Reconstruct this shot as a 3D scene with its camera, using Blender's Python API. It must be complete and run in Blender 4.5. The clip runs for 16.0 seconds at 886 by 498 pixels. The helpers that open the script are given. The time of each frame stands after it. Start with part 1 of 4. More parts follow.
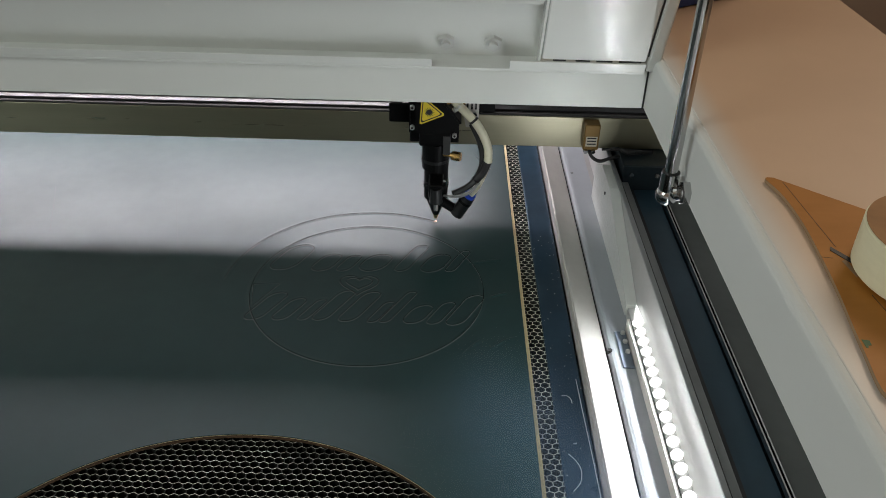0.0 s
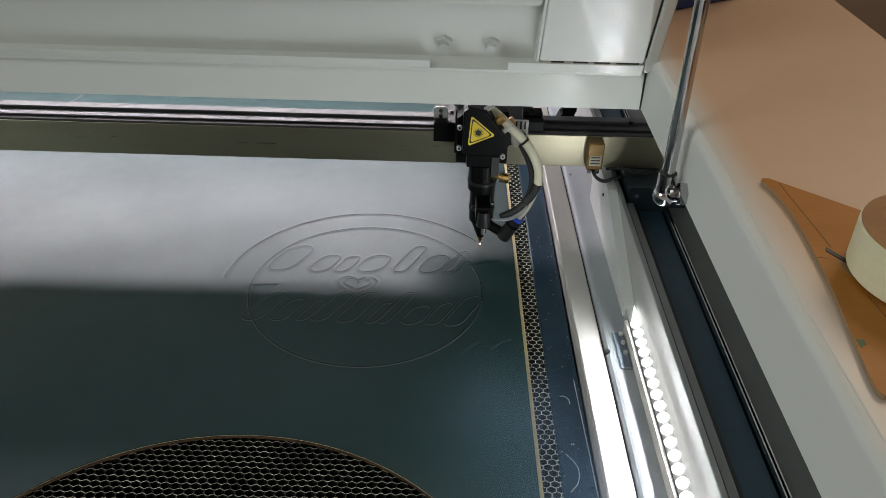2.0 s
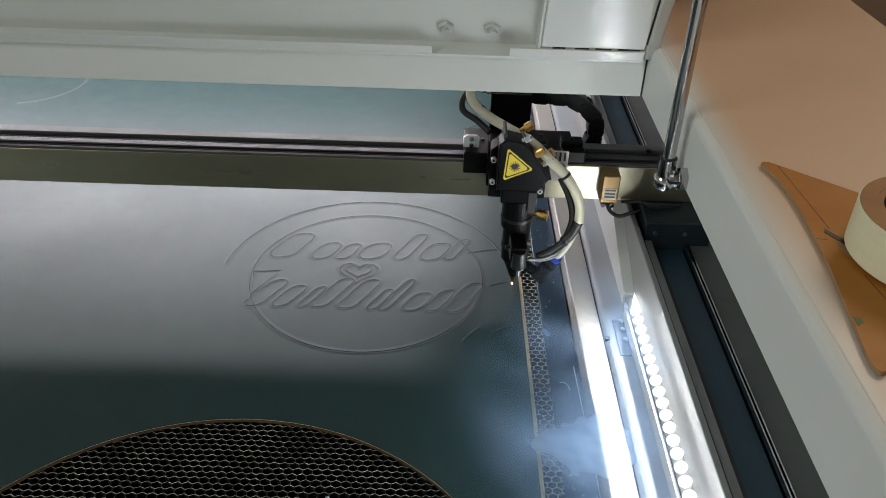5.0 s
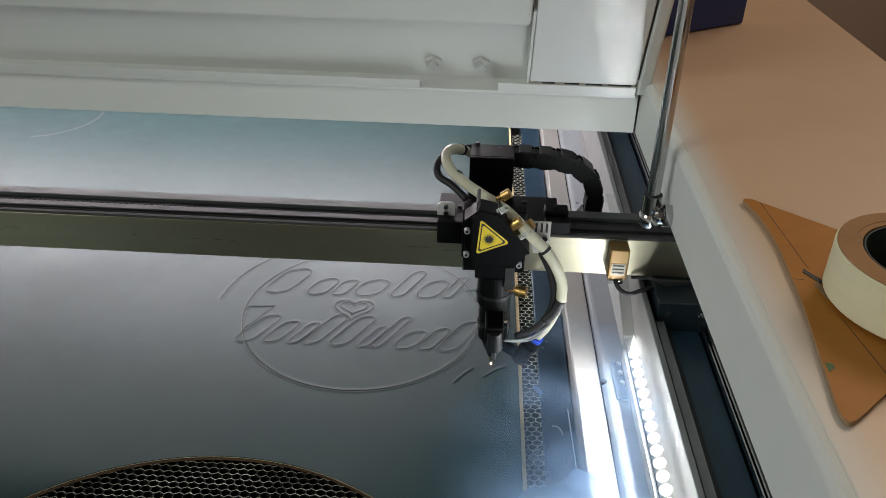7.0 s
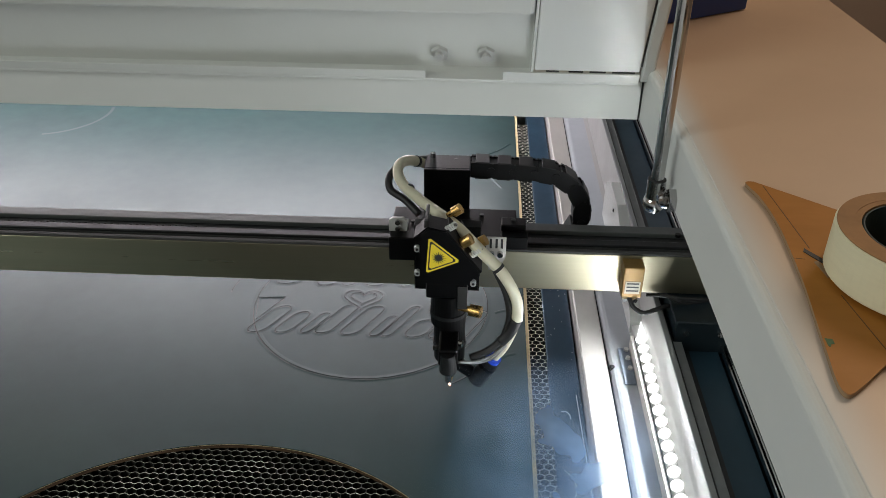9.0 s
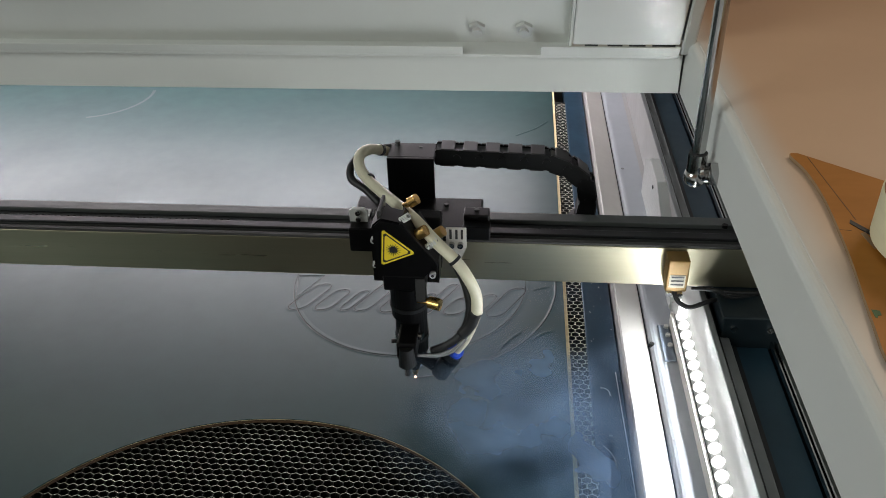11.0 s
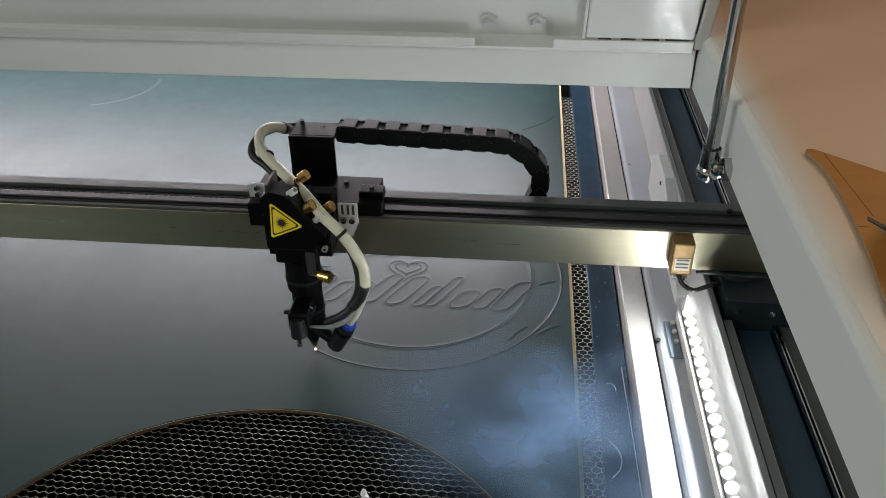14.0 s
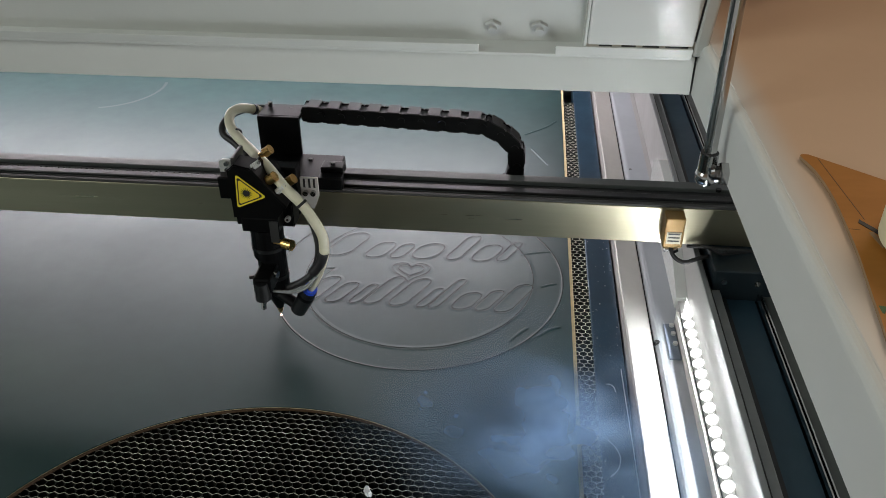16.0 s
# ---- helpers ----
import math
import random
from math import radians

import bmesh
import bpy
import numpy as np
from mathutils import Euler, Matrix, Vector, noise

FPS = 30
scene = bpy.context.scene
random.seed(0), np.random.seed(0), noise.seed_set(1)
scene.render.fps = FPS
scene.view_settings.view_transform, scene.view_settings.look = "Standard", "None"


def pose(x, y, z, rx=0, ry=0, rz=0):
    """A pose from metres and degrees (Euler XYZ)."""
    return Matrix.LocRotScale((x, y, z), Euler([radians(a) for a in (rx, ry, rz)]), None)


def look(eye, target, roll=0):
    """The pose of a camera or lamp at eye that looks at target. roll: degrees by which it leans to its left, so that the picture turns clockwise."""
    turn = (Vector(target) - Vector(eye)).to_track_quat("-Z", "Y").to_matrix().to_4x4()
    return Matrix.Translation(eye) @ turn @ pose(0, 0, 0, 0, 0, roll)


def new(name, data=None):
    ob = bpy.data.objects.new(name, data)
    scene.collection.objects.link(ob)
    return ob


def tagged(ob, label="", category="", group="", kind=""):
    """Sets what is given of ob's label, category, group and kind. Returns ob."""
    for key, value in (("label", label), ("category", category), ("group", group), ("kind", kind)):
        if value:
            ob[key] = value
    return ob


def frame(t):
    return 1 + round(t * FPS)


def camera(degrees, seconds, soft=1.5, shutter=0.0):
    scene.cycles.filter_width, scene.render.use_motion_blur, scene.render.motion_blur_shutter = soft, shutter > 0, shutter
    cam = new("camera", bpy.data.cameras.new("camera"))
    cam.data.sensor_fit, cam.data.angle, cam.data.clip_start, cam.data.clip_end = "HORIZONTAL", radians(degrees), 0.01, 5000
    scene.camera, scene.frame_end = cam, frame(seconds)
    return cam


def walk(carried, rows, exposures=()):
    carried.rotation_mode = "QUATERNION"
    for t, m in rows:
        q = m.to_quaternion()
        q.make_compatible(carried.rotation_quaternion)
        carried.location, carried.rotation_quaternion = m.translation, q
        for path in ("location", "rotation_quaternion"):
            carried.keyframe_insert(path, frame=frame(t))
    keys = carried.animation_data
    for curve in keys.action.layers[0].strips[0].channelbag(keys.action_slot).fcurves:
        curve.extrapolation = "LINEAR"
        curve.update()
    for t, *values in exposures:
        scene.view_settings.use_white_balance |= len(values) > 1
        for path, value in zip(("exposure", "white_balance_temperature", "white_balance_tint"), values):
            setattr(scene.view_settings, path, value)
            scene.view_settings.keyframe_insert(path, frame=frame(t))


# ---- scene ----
# camera and its hand-held sway
cam = camera(56.86, 16.0, 0.65)
PATH = [
    (0, pose(0.0622, -0.5694, 0.4194, 56.503, -1.370, 0.724)),
    (0.5, pose(0.0629, -0.5717, 0.4197, 56.599, -1.467, 0.780)),
    (1, pose(0.0630, -0.5712, 0.4198, 56.681, -1.539, 0.737)),
    (1.5, pose(0.0619, -0.5717, 0.4201, 56.669, -1.476, 0.724)),
    (2, pose(0.0631, -0.5710, 0.4195, 56.645, -1.440, 0.721)),
    (2.5, pose(0.0642, -0.5703, 0.4185, 56.483, -1.346, 0.637)),
    (3, pose(0.0636, -0.5704, 0.4189, 56.466, -1.402, 0.645)),
    (3.5, pose(0.0627, -0.5703, 0.4176, 56.633, -1.590, 0.626)),
    (5.8, pose(0.0630, -0.5787, 0.4149, 56.057, -1.624, 1.406)),
    (6, pose(0.0701, -0.5774, 0.4096, 56.294, -1.620, 2.271)),
    (6.5, pose(0.0788, -0.5687, 0.4120, 58.957, -1.530, 3.072)),
    (7, pose(0.0902, -0.5666, 0.4086, 58.971, -1.273, 3.041)),
    (7.5, pose(0.0904, -0.5628, 0.4099, 58.650, -0.388, 2.631)),
    (8, pose(0.0921, -0.5635, 0.4089, 58.532, 0.141, 2.614)),
    (8.5, pose(0.0920, -0.5683, 0.4123, 58.588, 0.189, 2.747)),
    (9, pose(0.0909, -0.5746, 0.4095, 58.512, -0.314, 3.138)),
    (9.2, pose(0.0874, -0.5814, 0.4112, 58.094, 0.088, 3.991)),
    (11.5, pose(0.0902, -0.5769, 0.4073, 57.213, 1.319, 5.155)),
    (12, pose(0.0879, -0.5779, 0.4074, 57.279, 1.249, 5.099)),
    (12.5, pose(0.0880, -0.5790, 0.4071, 57.344, 1.133, 5.222)),
    (13, pose(0.0867, -0.5803, 0.4073, 56.987, 0.984, 5.297)),
    (13.5, pose(0.0843, -0.5801, 0.4069, 56.818, 0.619, 5.691)),
    (14, pose(0.0840, -0.5773, 0.4054, 56.865, 0.555, 5.600)),
    (14.5, pose(0.0821, -0.5813, 0.4071, 56.894, 0.515, 5.647)),
    (15, pose(0.0840, -0.5829, 0.4092, 57.116, 0.452, 5.582)),
    (15.5, pose(0.0839, -0.5857, 0.4093, 57.154, 0.353, 5.775)),
    (16, pose(0.0841, -0.5870, 0.4093, 57.195, 0.320, 5.898)),
]
walk(cam, PATH, [(0, 0.0), (16, 0.0)])


def head_spot(t):
    """Where the beam meets the sheet: a circle of 251 mm, run clockwise at an even pace."""
    a = radians(63.3 - 13.13 * t)
    return 0.1255 * math.cos(a), 0.1255 * math.sin(a)


# ---- light: even ambient, two added unseen fill lamps, the light bars inside the machine ----
world = bpy.data.worlds.new("room_air")
scene.world = world
world.use_nodes = True
world.node_tree.nodes["Background"].inputs[0].default_value = (0.80, 0.86, 0.84, 1)
world.node_tree.nodes["Background"].inputs[1].default_value = 0.07


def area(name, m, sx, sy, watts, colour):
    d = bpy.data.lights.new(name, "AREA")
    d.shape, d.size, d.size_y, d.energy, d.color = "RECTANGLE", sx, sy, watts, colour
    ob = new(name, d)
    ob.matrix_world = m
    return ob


# unseen fill added at front left to brighten lid, rim and film; no window there
area("front_left_fill", look((-2.2, -1.9, 1.35), (0.1, -0.3, 0.2)), 1.4, 1.2, 31, (0.93, 1.0, 0.96))
# unseen warm fill added to tint and brighten the side top
area("warm_back_fill", look((1.7, 1.2, 2.2), (0.30, -0.1, 0.2)), 1.2, 1.2, 28, (1.0, 0.80, 0.62))
area("rear_light_bar", look((-0.375, 0.445, 0.211), (-0.375, 0.34, 0.0)), 0.95, 0.030, 4.05, (1.0, 0.905, 0.955))
area("side_light_bar", look((0.2150, -0.375, 0.0212), (0.10, -0.375, 0.0720)), 0.62, 0.0016, 0.9, (0.93, 0.97, 1.0))


# ---- materials ----
def mat(name, base, rough=0.5, metal=0.0, vary=0.0, scale=40.0, bump=0.0, bscale=400.0, spec=0.5, second=None, rvary=0.0,
        stretch=(1, 1, 1), peel=0.0, tint=None):
    m = bpy.data.materials.new(name)
    m.use_nodes = True
    nt = m.node_tree
    b = nt.nodes["Principled BSDF"]
    b.inputs["Base Color"].default_value = (*base, 1)
    b.inputs["Roughness"].default_value = rough
    b.inputs["Metallic"].default_value = metal
    b.inputs["Specular IOR Level"].default_value = spec
    if tint:
        b.inputs["Specular Tint"].default_value = (*tint, 1)
    tc = nt.nodes.new("ShaderNodeTexCoord")
    mp = nt.nodes.new("ShaderNodeMapping")
    mp.inputs["Scale"].default_value = stretch
    nt.links.new(tc.outputs["Object"], mp.inputs[0])
    if vary or rvary:
        n = nt.nodes.new("ShaderNodeTexNoise")
        n.inputs["Scale"].default_value, n.inputs["Detail"].default_value = scale, 6
        nt.links.new(mp.outputs[0], n.inputs["Vector"])
        n2 = nt.nodes.new("ShaderNodeTexNoise")
        n2.inputs["Scale"].default_value, n2.inputs["Detail"].default_value = scale * 7, 3
        nt.links.new(mp.outputs[0], n2.inputs["Vector"])
        ad = nt.nodes.new("ShaderNodeMath")
        ad.operation = "MULTIPLY_ADD"
        nt.links.new(n2.outputs[0], ad.inputs[0])
        ad.inputs[1].default_value = 0.35
        nt.links.new(n.outputs[0], ad.inputs[2])
        if vary:
            r = nt.nodes.new("ShaderNodeMapRange")
            r.inputs[1].default_value, r.inputs[2].default_value = 0.42, 0.95
            nt.links.new(ad.outputs[0], r.inputs[0])
            mix = nt.nodes.new("ShaderNodeMix")
            mix.data_type = "RGBA"
            c2 = second or tuple(c * (1 - vary) for c in base)
            mix.inputs[6].default_value, mix.inputs[7].default_value = (*base, 1), (*c2, 1)
            nt.links.new(r.outputs[0], mix.inputs[0])
            nt.links.new(mix.outputs[2], b.inputs["Base Color"])
        if rvary:
            r = nt.nodes.new("ShaderNodeMapRange")
            r.inputs[1].default_value, r.inputs[2].default_value = 0.42, 0.95
            r.inputs[3].default_value, r.inputs[4].default_value = rough - rvary, rough + rvary
            nt.links.new(ad.outputs[0], r.inputs[0])
            nt.links.new(r.outputs[0], b.inputs["Roughness"])
    if peel:
        # hard glossy skin with the orange-peel relief of powder coat
        b.inputs["Coat Weight"].default_value, b.inputs["Coat Roughness"].default_value = 0.85, 0.06
        no = nt.nodes.new("ShaderNodeTexNoise")
        no.inputs["Scale"].default_value, no.inputs["Detail"].default_value = 360, 1.5
        nt.links.new(mp.outputs[0], no.inputs["Vector"])
        bo = nt.nodes.new("ShaderNodeBump")
        bo.inputs["Strength"].default_value, bo.inputs["Distance"].default_value = peel, 0.0008
        nt.links.new(no.outputs[0], bo.inputs["Height"])
        nt.links.new(bo.outputs[0], b.inputs["Coat Normal"])
    if bump:
        nb = nt.nodes.new("ShaderNodeTexNoise")
        nb.inputs["Scale"].default_value, nb.inputs["Detail"].default_value = bscale, 3
        nt.links.new(mp.outputs[0], nb.inputs["Vector"])
        bp = nt.nodes.new("ShaderNodeBump")
        bp.inputs["Strength"].default_value, bp.inputs["Distance"].default_value = bump, 0.0006
        nt.links.new(nb.outputs[0], bp.inputs["Height"])
        nt.links.new(bp.outputs[0], b.inputs["Normal"])
    return m


def glow(name, colour, strength):
    m = bpy.data.materials.new(name)
    m.use_nodes = True
    b = m.node_tree.nodes["Principled BSDF"]
    b.inputs["Base Color"].default_value = (*colour, 1)
    b.inputs["Emission Color"].default_value = (*colour, 1)
    b.inputs["Emission Strength"].default_value = strength
    return m


M_FILM = mat("dark_satin_film", (0.003, 0.034, 0.034), 0.46, vary=0.3, scale=9, rvary=0.06, bump=0.03, bscale=45, spec=0.81, tint=(0.85, 0.97, 1.0))
M_BOARD = mat("pale_fibreboard", (0.94, 0.78, 0.44), 0.7, vary=0.25, scale=60)
M_CHAR = mat("charred_edge", (0.08, 0.043, 0.018), 0.75, vary=0.5, scale=50)
M_CUT = mat("cut_line", (0.004, 0.004, 0.004), 0.7, spec=0.1)
M_FILM_GLEAM = mat("lifted_film_gleam", (0.13, 0.145, 0.15), 0.36)
M_FAINT = mat("faint_scuff", (0.085, 0.095, 0.105), 0.45)
M_SCRATCH = mat("dim_scratch", (0.020, 0.045, 0.050), 0.42)
# foil tone with the shade inside the cells put into the colour
M_FOIL_SHADE = mat("shaded_foil_side", (0.020, 0.021, 0.018), 0.6, 0.2, vary=0.5, scale=60)
M_ZINC = mat("zinc_plate", (0.66, 0.67, 0.65), 0.30, 0.30, vary=0.1, scale=80)
M_LIP = mat("dark_profile_lip", (0.060, 0.060, 0.058), 0.6, 0.0, vary=0.2, scale=30, rvary=0.05, spec=0.12)
M_RAILGREY = mat("dull_rail_edge", (0.050, 0.050, 0.049), 0.5, 0.0, vary=0.2, scale=30, spec=0.25)
M_CELL = mat("half_shaded_foil_side", (0.085, 0.095, 0.085), 0.5, 0.2, vary=0.5, scale=60)
M_WHITE = mat("white_powder_coat", (0.69, 0.71, 0.68), 0.5, vary=0.05, scale=6, rvary=0.05, spec=0.3, peel=0.27)
M_SIDE = mat("smooth_white_paint", (0.69, 0.70, 0.68), 0.45, vary=0.05, scale=6, rvary=0.05, spec=0.35)
M_TOP = mat("warm_lit_top_paint", (0.66, 0.465, 0.315), 0.40, vary=0.08, scale=5, bump=0.06, bscale=700, rvary=0.06)
# warm reflected light painted as peach, fading to white paint along the rounded edge
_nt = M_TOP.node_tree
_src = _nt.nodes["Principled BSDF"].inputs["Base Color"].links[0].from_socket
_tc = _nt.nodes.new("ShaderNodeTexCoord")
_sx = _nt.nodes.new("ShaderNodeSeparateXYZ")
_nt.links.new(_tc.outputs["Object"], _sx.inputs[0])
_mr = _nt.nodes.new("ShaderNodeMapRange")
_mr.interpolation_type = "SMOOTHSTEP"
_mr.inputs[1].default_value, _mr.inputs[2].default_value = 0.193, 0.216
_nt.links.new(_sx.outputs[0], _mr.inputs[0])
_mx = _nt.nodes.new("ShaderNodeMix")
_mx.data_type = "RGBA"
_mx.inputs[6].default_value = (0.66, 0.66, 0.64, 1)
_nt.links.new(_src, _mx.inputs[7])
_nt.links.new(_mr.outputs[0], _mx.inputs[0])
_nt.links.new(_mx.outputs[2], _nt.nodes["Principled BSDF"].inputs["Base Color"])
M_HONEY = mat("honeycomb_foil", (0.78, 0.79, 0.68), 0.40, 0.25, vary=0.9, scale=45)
# brighter copy of the foil: the LED light on the side strip, painted in
M_FOIL_LIT = mat("lit_foil_top", (0.84, 0.83, 0.70), 0.36, 0.1, vary=0.35, scale=45)
M_TRAY = mat("dark_tray", (0.012, 0.013, 0.013), 0.7, vary=0.4, scale=20)
M_NAVY = mat("dark_blue_anodised", (0.034, 0.080, 0.130), 0.33, 0.3, vary=0.35, scale=22, rvary=0.08, bump=0.05)
M_STRIP = mat("satin_white_paint", (0.60, 0.58, 0.54), 0.36, 0.0, vary=0.12, scale=18, rvary=0.06)
M_PLAST = mat("grey_white_plastic", (0.40, 0.40, 0.39), 0.38, vary=0.07, scale=14, rvary=0.08)
M_SLATE = mat("glossy_grey_strip", (0.40, 0.43, 0.46), 0.42, vary=0.12, scale=14, rvary=0.06, spec=0.35)
M_CLAMP = mat("blue_grey_plate", (0.16, 0.20, 0.25), 0.4, vary=0.3, scale=60, rvary=0.06)
M_TROUGH = mat("dark_teal_steel", (0.020, 0.054, 0.080), 0.40, 0.2, vary=0.3, scale=16, rvary=0.06)
M_LEDGE = mat("olive_grey_steel", (0.075, 0.082, 0.078), 0.45, 0.1, vary=0.25, scale=18, rvary=0.06)
M_CARR = mat("dark_blued_steel", (0.010, 0.019, 0.025), 0.42, 0.1, vary=0.3, scale=40)
M_ALU = mat("grey_profile", (0.27, 0.28, 0.28), 0.40, 0.35, vary=0.2, scale=25, rvary=0.06)
M_BLACKAL = mat("black_anodised", (0.016, 0.017, 0.018), 0.36, 0.3, vary=0.3, scale=40, rvary=0.08)
M_BLACK = mat("matt_black_metal", (0.003, 0.003, 0.0034), 0.38, vary=0.3, scale=60, bump=0.08, bscale=1500, spec=0.14)
M_STEEL = mat("brushed_champagne_steel", (0.46, 0.43, 0.31), 0.31, 0.95, vary=0.10, scale=30, rvary=0.05, stretch=(0.1, 3, 3))
M_CHROME = mat("bright_steel", (0.48, 0.48, 0.48), 0.13, 1.0, rvary=0.05, scale=60)
M_BRASS = mat("brass", (0.60, 0.38, 0.13), 0.28, 1.0, vary=0.15, scale=90, rvary=0.06)
M_YELLOW = mat("yellow_sticker", (0.78, 0.60, 0.03), 0.45)
M_INK = mat("black_ink", (0.015, 0.015, 0.015), 0.5)
M_HOSE = mat("cream_tube", (0.72, 0.69, 0.52), 0.30, vary=0.12, scale=60, spec=0.5)
M_RUBBER = mat("black_rubber", (0.011, 0.011, 0.012), 0.5, bump=0.1, bscale=700)
M_CHAIN = mat("black_chain_plastic", (0.0045, 0.0048, 0.0048), 0.42, vary=0.3, scale=70, spec=0.16)
M_GREYPL = mat("grey_printed_plastic", (0.038, 0.038, 0.037), 0.4, vary=0.3, scale=80)
M_CROSS = mat("dark_grey_plastic", (0.020, 0.020, 0.0195), 0.45, vary=0.3, scale=80, spec=0.3)
M_BLUE = mat("blue_ring", (0.02, 0.07, 0.55), 0.35)
M_SENSOR = mat("amber_sensor_case", (0.24, 0.14, 0.035), 0.3, 0.35, vary=0.2, scale=60)
M_LABEL = mat("pale_label", (0.55, 0.52, 0.42), 0.5)
M_WOOD = mat("brown_board_face", (0.45, 0.185, 0.032), 0.5, vary=0.22, scale=10, rvary=0.06, stretch=(1, 3, 1), spec=0.2)
M_WOODE = mat("pale_board_edge", (0.34, 0.22, 0.12), 0.6, vary=0.2, scale=50)
M_SCRIBE = mat("brown_scribe", (0.14, 0.06, 0.015), 0.6, vary=0.3, scale=60)
M_TAPE = mat("cream_paper_tape", (0.78, 0.72, 0.50), 0.6, vary=0.08, scale=40, stretch=(1, 1, 8))
M_CORE = mat("cardboard_core", (0.42, 0.22, 0.09), 0.75, vary=0.3, scale=50)
M_DARKIN = mat("dark_core_inside", (0.02, 0.045, 0.05), 0.6, vary=0.4, scale=60)
M_BOX = mat("navy_card", (0.015, 0.05, 0.24), 0.45, vary=0.1, scale=20)
M_PALE = mat("pale_print", (0.7, 0.72, 0.75), 0.5)
M_GREEN = mat("green_paint_spot", (0.03, 0.11, 0.03), 0.5)
M_BROWN = mat("brown_floor", (0.10, 0.055, 0.025), 0.5, vary=0.3, scale=4)
M_WALL = mat("room_wall_paint", (0.55, 0.42, 0.33), 0.7, vary=0.1, scale=2)
M_CEIL = mat("room_ceiling_paint", (0.72, 0.72, 0.70), 0.8, vary=0.05, scale=2)
M_LED = glow("led_glow", (0.95, 0.97, 0.95), 2.6)
M_SPOT = glow("hot_spot", (1.0, 0.55, 0.42), 3.5)


# ---- mesh helpers ----
def finish(name, bm, material, smooth=False):
    me = bpy.data.meshes.new(name)
    bm.normal_update()
    bm.to_mesh(me)
    bm.free()
    for m in (material if isinstance(material, (list, tuple)) else [material]):
        me.materials.append(m)
    if smooth:
        me.shade_smooth()
    return new(name, me)


def part(name, bm, material, parent, label="", smooth=False):
    ob = finish(name, bm, material, smooth)
    ob.parent = parent
    if label:
        tagged(ob, label)
    return ob


def thing(name, label, category, group="", kind=""):
    return tagged(new(name), label, category, group, kind)


def box(bm, x0, x1, y0, y1, z0, z1, bevel=0.0, m=None, mi=0):
    vs = bmesh.ops.create_cube(bm, size=1.0)["verts"]
    for v in vs:
        v.co = Vector(((x0 + x1) / 2 + v.co.x * (x1 - x0), (y0 + y1) / 2 + v.co.y * (y1 - y0), (z0 + z1) / 2 + v.co.z * (z1 - z0)))
        if m is not None:
            v.co = m @ v.co
    fs = {f for v in vs for f in v.link_faces}
    for f in fs:
        f.material_index = mi
    if bevel:
        es = list({e for v in vs for e in v.link_edges})
        bmesh.ops.bevel(bm, geom=es, offset=bevel, segments=2, affect="EDGES", profile=0.5)
    return bm


def boxb(*a, **k):
    return box(bmesh.new(), *a, **k)


def cyl(bm, a, b, r, r2=None, seg=20, cap=True):
    a, b = Vector(a), Vector(b)
    d = b - a
    m = Matrix.Translation((a + b) / 2) @ d.to_track_quat("Z", "Y").to_matrix().to_4x4()
    bmesh.ops.create_cone(bm, cap_ends=cap, segments=seg, radius1=r, radius2=r if r2 is None else r2, depth=d.length, matrix=m)
    return bm


def cylb(*a, **k):
    return cyl(bmesh.new(), *a, **k)


def ball(bm, c, r, seg=16):
    bmesh.ops.create_uvsphere(bm, u_segments=seg, v_segments=seg // 2 + 2, radius=r, matrix=Matrix.Translation(c))
    return bm


def prism(bm, pts, z0, z1, m=None, bevel=0.0):
    """An outline in x, y raised from z0 to z1."""
    m = m or Matrix()
    lo = [bm.verts.new(m @ Vector((x, y, z0))) for x, y in pts]
    hi = [bm.verts.new(m @ Vector((x, y, z1))) for x, y in pts]
    bm.faces.new(lo[::-1])
    bm.faces.new(hi)
    n = len(pts)
    for i in range(n):
        bm.faces.new((lo[i], lo[(i + 1) % n], hi[(i + 1) % n], hi[i]))
    if bevel:
        bmesh.ops.bevel(bm, geom=[e for e in bm.edges if all(v in hi for v in e.verts)], offset=bevel, segments=2, affect="EDGES")
    bmesh.ops.recalc_face_normals(bm, faces=bm.faces)
    return bm


def spline(pts, n=10):
    """Smooth points through pts (Catmull-Rom)."""
    P = [Vector(p) for p in pts]
    P = [P[0] * 2 - P[1]] + P + [P[-1] * 2 - P[-2]]
    out = []
    for i in range(1, len(P) - 2):
        a, b, c, d = P[i - 1:i + 3]
        for k in range(n):
            s = k / n
            out.append(0.5 * ((2 * b) + (c - a) * s + (2 * a - 5 * b + 4 * c - d) * s * s + (3 * b - a - 3 * c + d) * s ** 3))
    out.append(P[-2])
    return out


def tube(bm, pts, r, seg=12, closed=False):
    """A round tube along points."""
    rings = []
    up = Vector((0.13, 0.31, 0.94)).normalized()
    n = len(pts)
    for i, p in enumerate(pts):
        a = pts[(i - 1) % n] if closed or i else pts[0]
        b = pts[(i + 1) % n] if closed or i < n - 1 else pts[-1]
        d = (Vector(b) - Vector(a)).normalized()
        u = (up - d * up.dot(d)).normalized()
        w = d.cross(u)
        rings.append([bm.verts.new(Vector(p) + (u * math.cos(k * 2 * math.pi / seg) + w * math.sin(k * 2 * math.pi / seg)) * r) for k in range(seg)])
    for i in range(n if closed else n - 1):
        q, s = rings[i], rings[(i + 1) % n]
        for k in range(seg):
            bm.faces.new((q[k], q[(k + 1) % seg], s[(k + 1) % seg], s[k]))
    if not closed:
        bm.faces.new(rings[0][::-1])
        bm.faces.new(rings[-1])
    bmesh.ops.recalc_face_normals(bm, faces=bm.faces)
    return bm


def tubeb(*a, **k):
    return tube(bmesh.new(), *a, **k)


